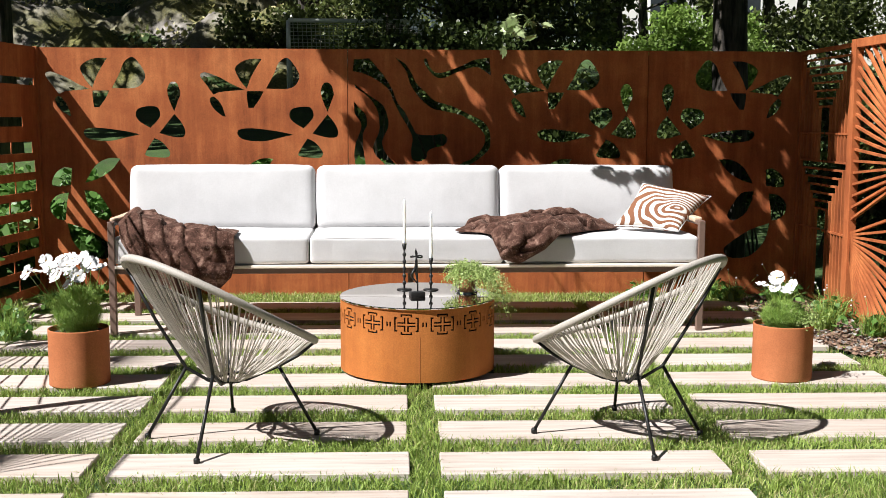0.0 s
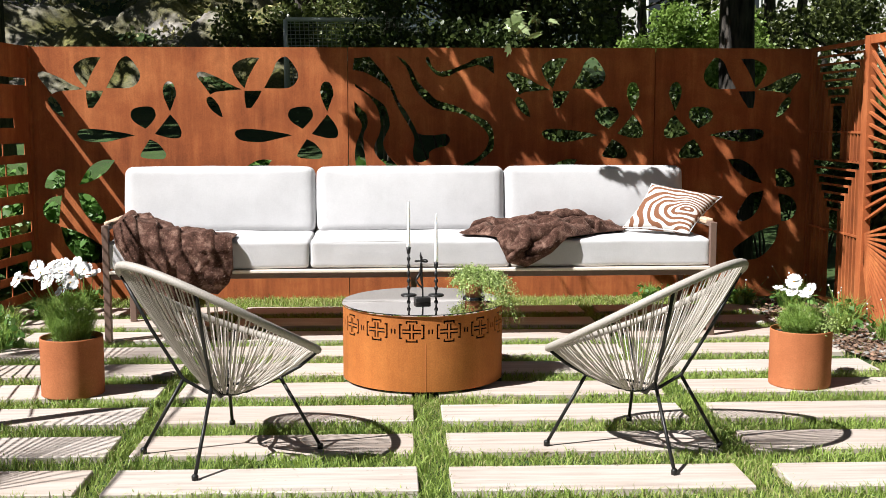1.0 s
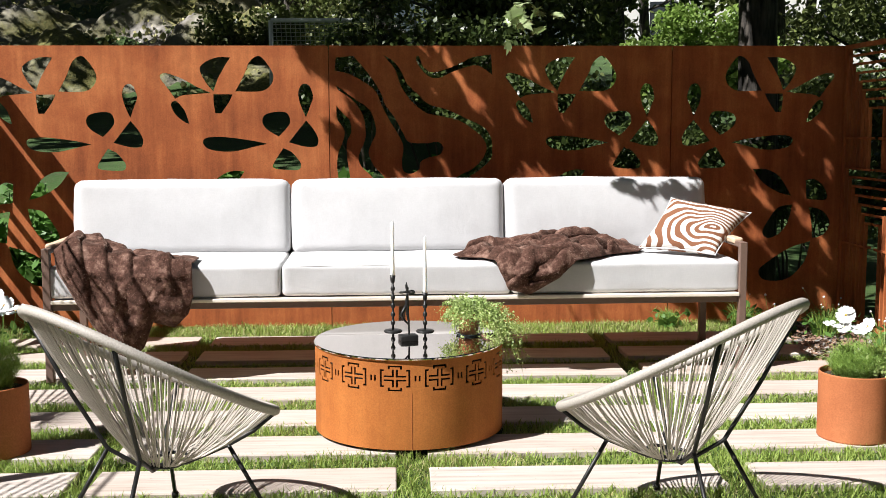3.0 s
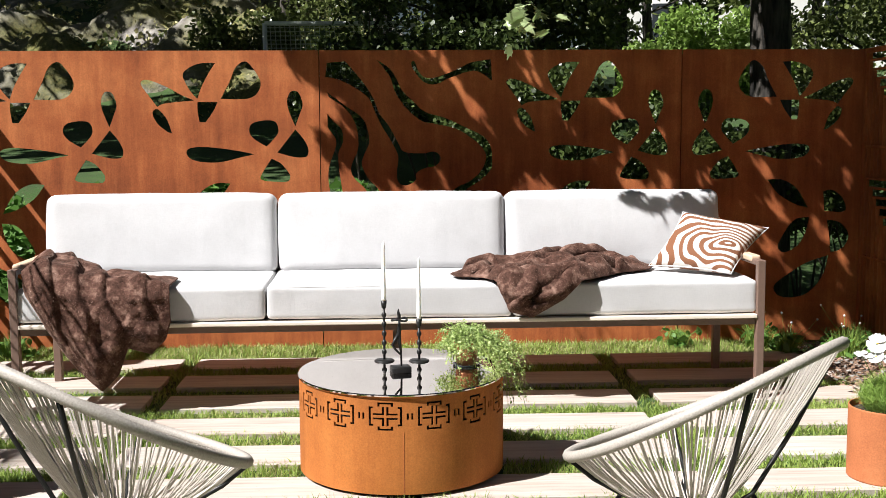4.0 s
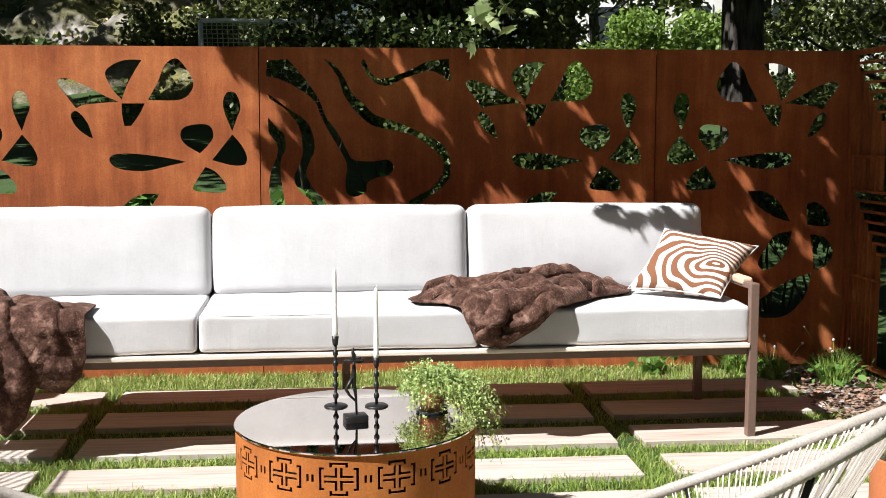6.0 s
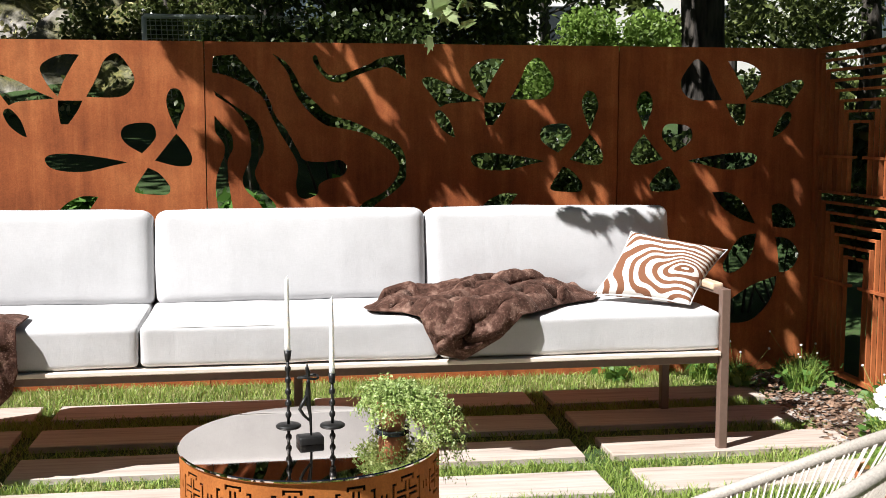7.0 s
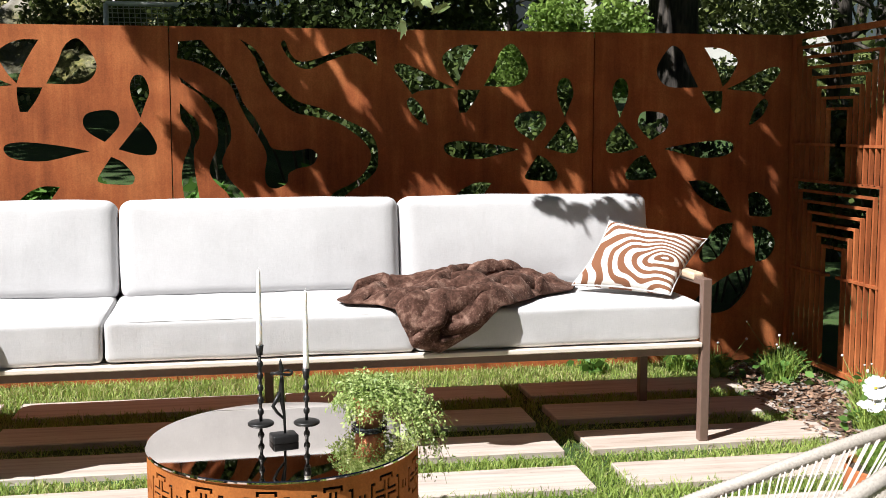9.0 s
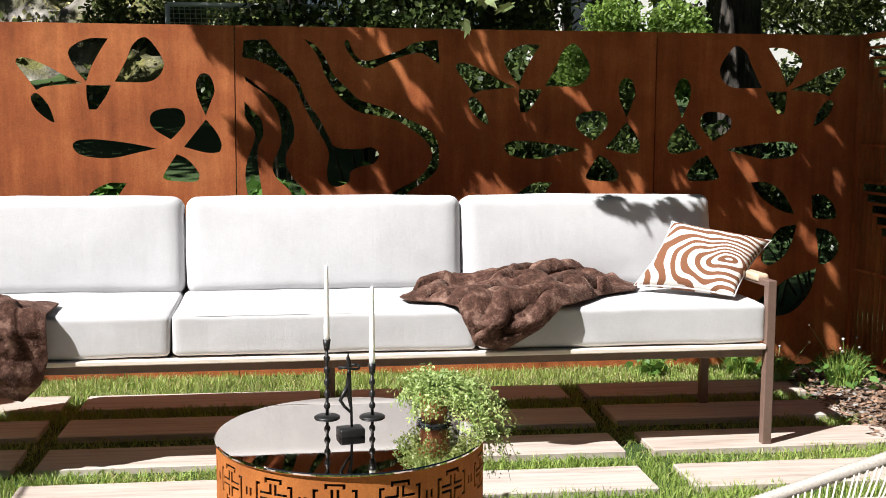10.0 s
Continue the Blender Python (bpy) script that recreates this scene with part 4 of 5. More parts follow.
def trailing_plant():
    px, py = 0.545, 5.70
    t = thing("potted_plant", pose(px, py, TABLE_H), "trailing light green plant in a copper pot on the table", "plant")
    part("saucer", lathe(bmesh.new(), [(0, 0), (0.055, 0), (0.06, 0.012), (0.055, 0.012), (0.05, 0.006), (0, 0.006)], 28), PANE, t, "", True)
    part("pot", lathe(bmesh.new(), [(0, 0.007), (0.042, 0.007), (0.056, 0.10), (0.060, 0.105), (0.056, 0.11), (0.05, 0.10), (0, 0.095)], 28), COPPER, t, "", True)
    rng = np.random.default_rng(11)
    stems, pts = bmesh.new(), []
    for k in range(150):
        a = rng.uniform(0, 2 * np.pi)
        reach, rise = rng.uniform(0.05, 0.155), rng.uniform(0.01, 0.075)
        trail = k % 3 == 0
        if trail:                                       # long shoots spill over the table's edge
            a, reach, rise = rng.normal(-0.45, 0.40), rng.uniform(0.17, 0.29), rng.uniform(0.02, 0.06)
        line = []
        fall = rng.uniform(0.08, 0.34) if trail else rng.uniform(0.03, 0.13)
        for s in np.linspace(0, 1, 9):
            x, y = reach * s * math.cos(a), reach * s * math.sin(a)
            z = 0.10 + 4 * rise * s * (1 - 0.75 * s) * 0.9 - fall * s ** 3
            inside = math.hypot(px + x - TABLE_X, py + y - TABLE_Y) < TABLE_R + 0.008
            z = max(z, 0.008) if inside else z
            line.append((x + rng.normal(0, 0.004), y + rng.normal(0, 0.004), z))
        tube(stems, line, 0.0008, 3)
        L = np.array(line)
        for q in rng.uniform(0.12, 1, 70):
            i = min(7, int(q * 8))
            p = L[i] + (L[i + 1] - L[i]) * (q * 8 - i)
            pts.append(p + rng.normal(0, 0.008, 3))
    tagged(part("shoot_tangle", stems, FEATHER, t), "", "", "", "stuff")
    pts = np.array(pts)
    pts[:, 2] = np.where(np.hypot(pts[:, 0] + px - TABLE_X, pts[:, 1] + py - TABLE_Y) < TABLE_R + 0.008, np.maximum(pts[:, 2], 0.012), pts[:, 2])
    ob = leaf_mesh("leaves", pts, SIMPLE, (0.007, 0.0135), TRAIL, t, seed=5)
    tagged(ob, "", "", "", "stuff")


trailing_plant()


# ---------------------------------------------------------------- string chairs
def string_chair(m, label, hand):
    """Faces +x. A tilted egg-shaped rim, cords down to a small ring, a bent rod frame with four legs."""
    t = thing("lounge_chair", m, label, "chair", "string lounge chairs")

    def rim(a):
        c, s = math.cos(a), math.sin(a)
        x = 0.405 * c
        y = 0.395 * s * (1 - 0.08 * c)
        z = 0.588 - 0.215 * c + 0.015 * c * c - 0.015 * s * s
        return Vector((x, y, z))

    def low(a):
        return Vector((0.015 + 0.085 * math.cos(a), 0.075 * math.sin(a), 0.262 + 0.008 * math.cos(2 * a)))

    turns = 250                                           # the cord is wound round the rim, turn by turn
    line = [rim(2 * math.pi * k / (2 * turns)) for k in range(2 * turns)]
    part("rim", tube(bmesh.new(), line, [0.0155 + 0.0026 * (k % 2) for k in range(2 * turns)], 8, True), CORD_DARK, t, "rim wound with cord", True)
    part("base_ring", tube(bmesh.new(), [low(2 * math.pi * k / 24) for k in range(24)], 0.006, 6, True), BLACK, t, "", True)
    rng = random.Random(2)
    for k in range(140):
        a = 2 * math.pi * (k + rng.uniform(-0.42, 0.42)) / 140
        b = a + rng.uniform(-0.16, 0.16)
        p, q = rim(a), low(b)
        sag = 0.020 + 0.012 * rng.random()
        pts = [p + (q - p) * s + Vector((0, 0, -sag * 4 * s * (1 - s))) for s in (0, 0.25, 0.5, 0.75, 1)]
        part("cord", tube(bmesh.new(), pts, 0.0029, 4), CORD, t)
    r = 0.0078
    for turn, reach, knee in ((54, 0.40, 0.215), (-38.5, 0.40, 0.235), (145, 0.335, 0.165), (-138, 0.40, 0.165)):
        c, q = math.cos(radians(turn)), hand * math.sin(radians(turn))
        foot, node, at = (reach * c, reach * q), (knee * c, knee * q, 0.312), hand * radians(turn * 0.98)
        f, n, p = Vector((*foot, 0.012)), Vector(node), rim(at)
        out = Vector((foot[0], foot[1], 0)).normalized() * 0.012
        part("leg", tube(bmesh.new(), [f, n], r, 8), BLACK, t, "", True)
        part("foot_cap", lathe(bmesh.new(), [(0, 0), (0.013, 0), (0.0135, 0.018), (0.009, 0.024), (0, 0.024)], 12, (f.x, f.y, 0)), BLACK, t, "", True)
        mid = n + (p - n) * 0.5 + out * 0.4 - Vector((0, 0, 0.012))
        part("frame_rod", tube(bmesh.new(), [p - Vector((0, 0, 0.008)), mid, n, low(math.atan2(foot[1], foot[0])) - Vector((0, 0, 0.014)), Vector((0.015, 0, 0.244))]
                               , r, 8), BLACK, t, "", True)
    return t


string_chair(pose(-0.600, 4.29, 0, 0, 0, 40), "string lounge chair with grey-beige cords on a black rod frame", 1)
string_chair(pose(1.165, 4.285, 0, 0, 0, 139), "string lounge chair with sunlit grey-beige cords on a black rod frame", -1)


# ---------------------------------------------------------------- planters with white flowers
def planter(x, y, r, h, flowers, seed, spread, height, label):
    t = thing("planter", pose(x, y, 0), label, "plant pot", "planters")
    part("pot", lathe(bmesh.new(), [(0, 0), (r - 0.004, 0), (r, 0.004), (r, 0.009), (r, h - 0.007), (r, h - 0.002), (r - 0.002, h), (r - 0.005, h), (r - 0.006, h - 0.002), (r - 0.006, h - 0.008), (r - 0.006, h - 0.03), (r - 0.012, h - 0.03), (0, h - 0.03)], 72), CORTEN_POT, t, "", True)
    part("soil", lathe(bmesh.new(), [(r - 0.006, h - 0.028), (r * 0.5, h - 0.018), (0, h - 0.014)], 24), SOIL, t)
    rng = np.random.default_rng(seed)
    # feathery foliage
    n = 7500
    a, q = rng.uniform(0, 2 * np.pi, n), np.sqrt(rng.random(n))
    base = np.stack([q * spread[0] * np.cos(a), q * spread[0] * np.sin(a)], 1)
    zz = h - 0.02 + rng.random(n) ** 0.8 * height * (1 - 0.55 * q ** 2)
    vv, ff = blades(rng, base * (0.45 + 0.55 * ((zz - h) / height))[:, None], zz - 0.03, (0.016, 0.042), 0.0026, 2.4)
    ob = part("foliage", (vv, ff), FEATHER, t)
    tagged(ob, "", "", "", "stuff")
    if flowers < 10:                                     # a lighter sprig at the rim
        sprig = rng.normal((r * 0.55, -r * 0.45, h + 0.035), (0.045, 0.04, 0.022), (420, 3))
        tagged(leaf_mesh("yellow_sprig", sprig, SIMPLE, (0.010, 0.022), TRAIL, t, "yellow-green sprig", seed=seed), "", "", "", "stuff")
    for k in range(flowers):
        a, q = rng.uniform(0, 2 * np.pi), math.sqrt(rng.random())
        top = Vector((spread[1] * q * math.cos(a) + spread[2], spread[1] * q * math.sin(a), h + height * rng.uniform(0.92, 1.36)))
        root = Vector((top.x * 0.25, top.y * 0.25, h - 0.02))
        stem = part("stem", tube(bmesh.new(), [root, (root + top) / 2 + Vector((0.012, 0, 0.01)), top], 0.0016, 4), FEATHER, t)
        face = Vector((rng.normal(-0.3, 0.4), rng.normal(-0.6, 0.35), rng.uniform(0.4, 0.95))).normalized()
        rot = face.to_track_quat("Z", "Y").to_matrix()
        bm, R = bmesh.new(), rng.uniform(0.032, 0.045)
        for p in range(8):
            b = 2 * math.pi * p / 8 + rng.normal(0, 0.06)
            d, s = Vector((math.cos(b), math.sin(b), 0)), Vector((-math.sin(b), math.cos(b), 0))
            lift = rng.uniform(0.0, 0.010)
            shape = [(0.12, 0.06), (0.55, 0.28), (0.85, 0.34), (1.0, 0.22), (0.95, 0.0), (1.0, -0.22), (0.85, -0.34), (0.55, -0.28), (0.12, -0.06)]
            bm.faces.new([bm.verts.new(top + rot @ (d * R * u + s * R * w + Vector((0, 0, lift + 0.18 * R * u * u - 0.3 * R * abs(w))))) for u, w in shape])
        part("flower", bm, PETAL, t, "white blossom")
        part("flower_eye", lathe(bmesh.new(), [(0.006, 0.001), (0.005, 0.005), (0, 0.006)], 8, top), POLLEN, t)


planter(-1.525, 5.32, 0.155, 0.297, 24, 21, (0.19, 0.20, -0.06), 0.27, "rusted steel cylinder planter with white cosmos flowers, standing on paving")
planter(2.25, 5.37, 0.158, 0.297, 5, 33, (0.19, 0.15, -0.03), 0.17, "rusted steel cylinder planter with sparse white flowers, standing on paving")


# ---------------------------------------------------------------- trees, bushes and the distance
def limb(bm, a, b, r0, r1, seed, wob=0.12, n=7):
    a, b = Vector(a), Vector(b)
    pts = [a + (b - a) * (k / (n - 1)) + wob * math.sin(math.pi * k / (n - 1)) * noise.noise_vector(a * 1.7 + Vector((seed, k * 0.6, 0))) for k in range(n)]
    tube(bm, pts, [r0 + (r1 - r0) * k / (n - 1) for k in range(n)], 8)
    return pts


def maple():
    """The maple behind the screen, whose boughs reach over the sofa."""
    t = thing("maple_tree", Matrix(), "maple tree behind the screen with boughs hanging over the sofa", "tree")
    bm = bmesh.new()
    limb(bm, (3.28, 9.95, -0.1), (3.2, 9.8, 3.4), 0.19, 0.15, 1, 0.05)
    limb(bm, (3.2, 9.8, 3.4), (3.0, 9.6, 7.5), 0.15, 0.06, 2)
    part("trunk", bm, DARK_BARK, t, "dark furrowed bark", True)
    rng = np.random.default_rng(3)
    boughs, leaves = bmesh.new(), []
    for k in range(15):
        f = k / 14
        end = Vector((-1.15 + 3.6 * f + rng.normal(0, 0.15), 7.55 + rng.normal(0, 0.25), 3.05 + rng.normal(0, 0.2)))
        root = Vector((3.15, 9.75, 3.0 + rng.uniform(-0.2, 1.2)))
        pts = limb(boughs, root, end, 0.035, 0.006, k, 0.5)
        for p in pts[2:]:
            limb(boughs, p, p + Vector((rng.normal(0, 0.35), rng.normal(-0.2, 0.3), rng.uniform(-0.5, 0.2))), 0.007, 0.003, k + 30, 0.1, 4)
    # leaf sprays: along the sun's way they shade the screen from its ribbons to its far end
    def shade(x, y, z, h):
        leaves.append((x - SUN_X * h, y - SUN_Y * h, z + h))

    for k in range(17000):
        x, z = rng.uniform(-0.4, 3.6), rng.uniform(0.1, 2.5)
        ragged = 0.10 * math.sin(9 * z) + 0.06 * math.sin(23 * z + x)
        if x < -0.32 + max(0, 1.94 - z) * 0.40 + ragged:
            continue
        if z < 1.06 + 0.10 * math.sin(7 * x) and x < 2.15:
            continue
        across, along = (1.6 * x + z) / 1.9, (x - 1.6 * z) / 1.9
        gap = noise.noise((across * 6.5, along * 4.0, 5.0)) + 0.6 * noise.noise((across * 13, along * 8, 9.0))
        if gap > (0.06 if x < 1.1 else 0.07 if x < 2.0 else 0.02 - 0.10 * max(0.0, 1.3 - z)) + rng.normal(0, 0.03):
            continue
        shade(x, 8.36, z, rng.uniform(1.5, 2.1) + max(0.0, 1.0 - z))
    for k in range(7000):                                # over the corner and the nested-bar screen
        y, z = rng.uniform(7.35, 8.35), rng.uniform(0.05, 2.0)
        if y < 7.68 - 0.34 * ease((z - 0.9) / 0.9) + 0.05 * math.sin(11 * z) or noise.noise((y * 7, z * 3.5, 2.0)) > 0.40:
            continue
        shade(3.37, y, z, rng.uniform(1.6, 2.2) + max(0.0, 1.0 - z))
    for k in range(260):                                 # over the ground in front of the corner
        shade(rng.uniform(2.85, 3.3), rng.uniform(7.9, 8.35), 0.0, rng.uniform(2.7, 3.2))
    for k in range(8000):                                # the rest of the crown
        leaves.append((rng.uniform(0.5, 5.5), rng.uniform(8.6, 11.5), rng.uniform(3.2, 6.0)))
    # a drooping spray beside the sofa's middle
    spray = limb(boughs, (1.6, 8.2, 3.1), (0.96, 7.5, 2.02), 0.008, 0.003, 77, 0.15)
    bright = []
    for k in range(17):
        p = Vector(spray[-1]).lerp(Vector(spray[4]), rng.random() ** 1.3)
        bright.append((p.x - 0.04 + rng.normal(0, 0.075), p.y + rng.normal(0, 0.06), p.z - 0.04 + rng.normal(0, 0.055)))
    ob = leaf_mesh("hanging_spray", np.array(bright), LOBED, (0.075, 0.12), MAPLE_SUN, t, "pale sunlit maple leaves", seed=19, tilt=0.9, droop=0.3)
    tagged(ob, "", "", "", "stuff")
    # and one that shades the end of the back cushions
    for k in range(38):
        x = 1.46 + 0.0185 * k + rng.normal(0, 0.02)
        shade(x, 7.30, 1.14 + 0.03 * math.sin(13 * x) + rng.exponential(0.04), rng.uniform(1.34, 1.42))
    tagged(part("bough_work", boughs, BARK, t, "", True), "", "", "", "stuff")
    ob = leaf_mesh("crown", np.array(leaves), LOBED, (0.05, 0.092), MAPLE, t, seed=9, tilt=0.55, droop=0.25)
    tagged(ob, "", "", "", "stuff")


maple()


def tree(x, y, h, r, leaves, seed, material, size, bark, label, trunk=0.16, low=0.25):
    z0 = height_at(x, y)
    t = thing("tree", pose(x, y, z0 - 0.05), label, "tree")
    rng = np.random.default_rng(seed)
    bm = bmesh.new()
    limb(bm, (0, 0, 0), (rng.normal(0, 0.15), rng.normal(0, 0.15), h * 0.9), trunk, trunk * 0.25, seed, 0.15, 9)
    centres, radii = [], []
    for k in range(26):
        a, q = rng.uniform(0, 2 * np.pi), rng.random()
        z = h * (low + (1 - low) * rng.random())
        rr = r * math.sin(math.pi * min(1, 0.18 + 0.8 * (z / h - low) / (1 - low + 1e-6))) * (0.4 + 0.6 * q)
        c = Vector((rr * math.cos(a), rr * math.sin(a), z))
        limb(bm, (0, 0, max(0.3, z - 0.5 * rr)), c, trunk * 0.22, 0.008, seed + k, 0.1, 5)
        centres.append(c)
        radii.append(r * rng.uniform(0.22, 0.42))
    part("trunk", bm, bark, t, "", True)
    ob = leaf_mesh("crown", clumps(rng, centres, radii, leaves), SIMPLE, size, material, t, seed=seed)
    tagged(ob, "", "", "", "stuff")


def bush(x, y, w, h, leaves, seed, material, size, label, outline=SIMPLE, z=None):
    z0 = height_at(x, y) if z is None else z
    t = thing("bush", pose(x, y, z0 - 0.03), label, "bush")
    rng = np.random.default_rng(seed)
    centres = [(rng.uniform(-0.5, 0.5) * w, rng.uniform(-0.3, 0.3) * w, h * rng.uniform(0.25, 0.8)) for _ in range(9)]
    bm = bmesh.new()
    for k, c in enumerate(centres):
        limb(bm, (c[0] * 0.3, c[1] * 0.3, 0), c, 0.012, 0.004, seed + k, 0.05, 5)
    tagged(part("twig_tangle", bm, BARK, t), "", "", "", "stuff")
    ob = leaf_mesh("leaves", clumps(rng, centres, [0.28 * min(w, h * 1.4)] * 9, leaves), outline, size, material, t, seed=seed)
    tagged(ob, "", "", "", "stuff")


DARK_TREE = "dense dark green tree behind the screen"
HILL_TREE = "dark tree mostly out of view, added to shade the hillside"
for i, (x, y, h, r, low, n) in enumerate((
        (0.9, 13.8, 7.0, 1.7, 0.24, 11000), (1.5, 12.4, 6.5, 1.3, 0.28, 9000), (0.1, 16.6, 7.5, 1.7, 0.2, 10000), (0.9, 17.5, 8.5, 2.6, 0.12, 10000),
        (5.9, 12.4, 6.0, 1.4, 0.05, 9000), (8.3, 15.5, 7.5, 2.2, 0.1, 8000), (7.6, 22.0, 9.0, 1.7, 0.05, 9000), (11.5, 20.0, 9.0, 3.0, 0.1, 7000),
        (-1.6, 20.5, 9.0, 2.4, 0.12, 9000), (14.0, 26.0, 9.0, 3.5, 0.1, 6000), (2.4, 27.0, 12.0, 4.0, 0.05, 8000), (4.9, 24.0, 9.0, 1.3, 0.05, 6000), (9.3, 25.0, 9.0, 1.5, 0.05, 6000),
        (6.7, 29.5, 9.0, 1.5, 0.05, 6000), (8.8, 31.0, 9.5, 1.5, 0.05, 6000), (12.2, 31.0, 9.5, 2.0, 0.05, 7000))):
    tree(x, y, h, r, n * 2 if y < 18 else n, 41 + i, TREE_LEAF, (0.04, 0.085) if y < 18 else (0.10, 0.18), BIRCH if i == 3 else DARK_BARK, DARK_TREE, 0.15, low)
# most of these crowns are out of view, added to shade lawn and rock
for i, (x, y, h, r, low, n) in enumerate((
        (-5.0, 11.0, 8.0, 2.3, 0.45, 9000), (-3.6, 10.4, 8.5, 2.6, 0.47, 12000), (-7.6, 13.0, 8.5, 2.4, 0.36, 9000), (-7.4, 14.8, 9.0, 2.4, 0.45, 9000), (-5.4, 12.2, 9.5, 2.3, 0.5, 9000),
        (-8.5, 20.0, 10.0, 3.0, 0.35, 8000), (-4.5, 28.0, 12.0, 3.5, 0.2, 8000), (-11.0, 28.0, 12.0, 4.0, 0.3, 8000), (-14.5, 20.0, 10.0, 3.0, 0.2, 7000),
        (-11.5, 17.5, 11.0, 3.2, 0.4, 10000))):
    tree(x, y, h, r, n, 91 + i, TREE_LEAF, (0.11, 0.19), DARK_BARK, HILL_TREE, 0.15, low)
bush(5.6, 21.0, 2.2, 3.0, 15000, 51, BUSH_LEAF, (0.06, 0.12), "tall bright green sunlit shrub beyond the screen")
for i, (x, y, w, h) in enumerate(((-2.3, 9.0, 0.8, 0.95), (-1.6, 8.95, 0.8, 0.85), (-0.95, 8.9, 0.6, 1.22), (-0.2, 8.95, 0.7, 1.0), (0.5, 8.95, 0.7, 1.2), (1.5, 9.05, 0.9, 1.1), (2.3, 9.1, 0.8, 1.0), (-2.75, 8.85, 0.7, 1.05), (-3.3, 9.0, 0.9, 1.1), (-1.2, 9.25, 0.9, 0.6), (-2.0, 9.3, 0.9, 0.55), (0.1, 9.3, 0.8, 0.6))):
    bush(x, y, w, h, 900, 60 + i, BIG_LEAF, (0.06, 0.12), "broad-leaved green bush close behind the screen")
for i, (x, y, w, h) in enumerate(((-3.2, 8.1, 0.7, 1.15), (-3.25, 7.4, 0.7, 1.05), (-3.3, 6.6, 0.7, 0.9), (-3.7, 8.5, 0.8, 1.1), (-3.9, 7.7, 0.9, 1.2), (-3.9, 6.9, 0.9, 1.1), (-4.3, 8.4, 1.0, 1.3))):
    bush(x, y, w, h, 900, 70 + i, BIG_LEAF, (0.08, 0.16), "broad-leaved green bush outside the side screen", SIMPLE, -0.02)
for i in range(5):
    bush(-5.2, 5.6 + 0.95 * i, 1.3, 1.6, 2600, 220 + i, TREE_LEAF, (0.06, 0.11), "dense dark bush outside the side screen", SIMPLE, -0.02)
for i, (x, y, w, h) in enumerate(((4.0, 8.2, 0.9, 2.2), (4.1, 7.3, 0.9, 2.0), (4.2, 6.4, 1.0, 2.2), (4.9, 9.0, 1.4, 2.6), (4.4, 5.5, 0.9, 1.8))):
    bush(x, y, w, h, 2600, 80 + i, HEDGE_LEAF if i != 1 else TREE_LEAF, (0.05, 0.10), "dense hedge of small green leaves outside the side screen", SIMPLE, -0.02)


for i in range(8):
    x = 0.0 + 0.62 * i
    bush(x, 10.3 + 0.5 * math.sin(i * 2.1), 1.1, 1.85 + 0.12 * math.sin(i * 3.7), 4600, 120 + i, HEDGE_LEAF, (0.03, 0.065), "dense dark hedge bush behind the screen")


def hill_cover():
    """Low heather, dry grass and fallen leaves over the rock."""
    rng = np.random.default_rng(31)
    pts = []
    for k in range(16000):
        x, y = rng.uniform(-12, 0.8), rng.uniform(16, 27)
        if noise.noise((x * 0.9, y * 0.9, 7)) + 0.4 * noise.noise((x * 3, y * 3, 1)) > -0.05:
            pts.append((x, y, max(height_at(x, y), rock_z(x, y) if y > 17 else -9) + rng.uniform(0, 0.10)))
    n = len(pts) // 2
    for name, chosen, mat in (("heather", pts[:n], TREE_LEAF), ("dry_hill_grass", pts[n:], DRY_GRASS)):
        ob = leaf_mesh(name, np.array(chosen), SIMPLE, (0.05, 0.13), mat, None, "low ground cover on the rocky hillside", seed=n)
        tagged(ob, "", "ground cover", "", "stuff")


hill_cover()
for i in range(4):
    x = -2.0 + 0.8 * i
    bush(x, 18.6 + 0.5 * math.sin(i * 2.7), 1.4, 1.2 + 0.3 * math.sin(i * 1.9), 2400, 140 + i, TREE_LEAF, (0.05, 0.10), "dark undergrowth bush at the foot of the hill")


# unseen wall behind the camera, added to hold back skylight from the screens
wall = part("sky_block_wall", box(bmesh.new(), (-8, -6.4, -0.1), (8, -6.0, 6.2)), plain("sky_block_brown", (0.16, 0.11, 0.08), 0.8, 0.0, 0.3, 4, 0.3, (8, 8, 0.6)), None, "plain brown wall, unseen, added behind the camera to cut skylight")
tagged(wall, "", "wall", "", "structure")
# unseen trees to left and right, added to cut the skylight further
for i, (x, y) in enumerate(((-9.6, -3), (-9.6, 1.0), (-9.6, 5.0), (9.6, -3), (9.6, 1.0), (9.2, 5.0), (8.8, 9.0))):
    tree(x, y, 6.5, 2.0, 5000, 170 + i, TREE_LEAF, (0.16, 0.26), DARK_BARK, "tall dense tree, unseen, added at the side to cut skylight", 0.14, 0.04)


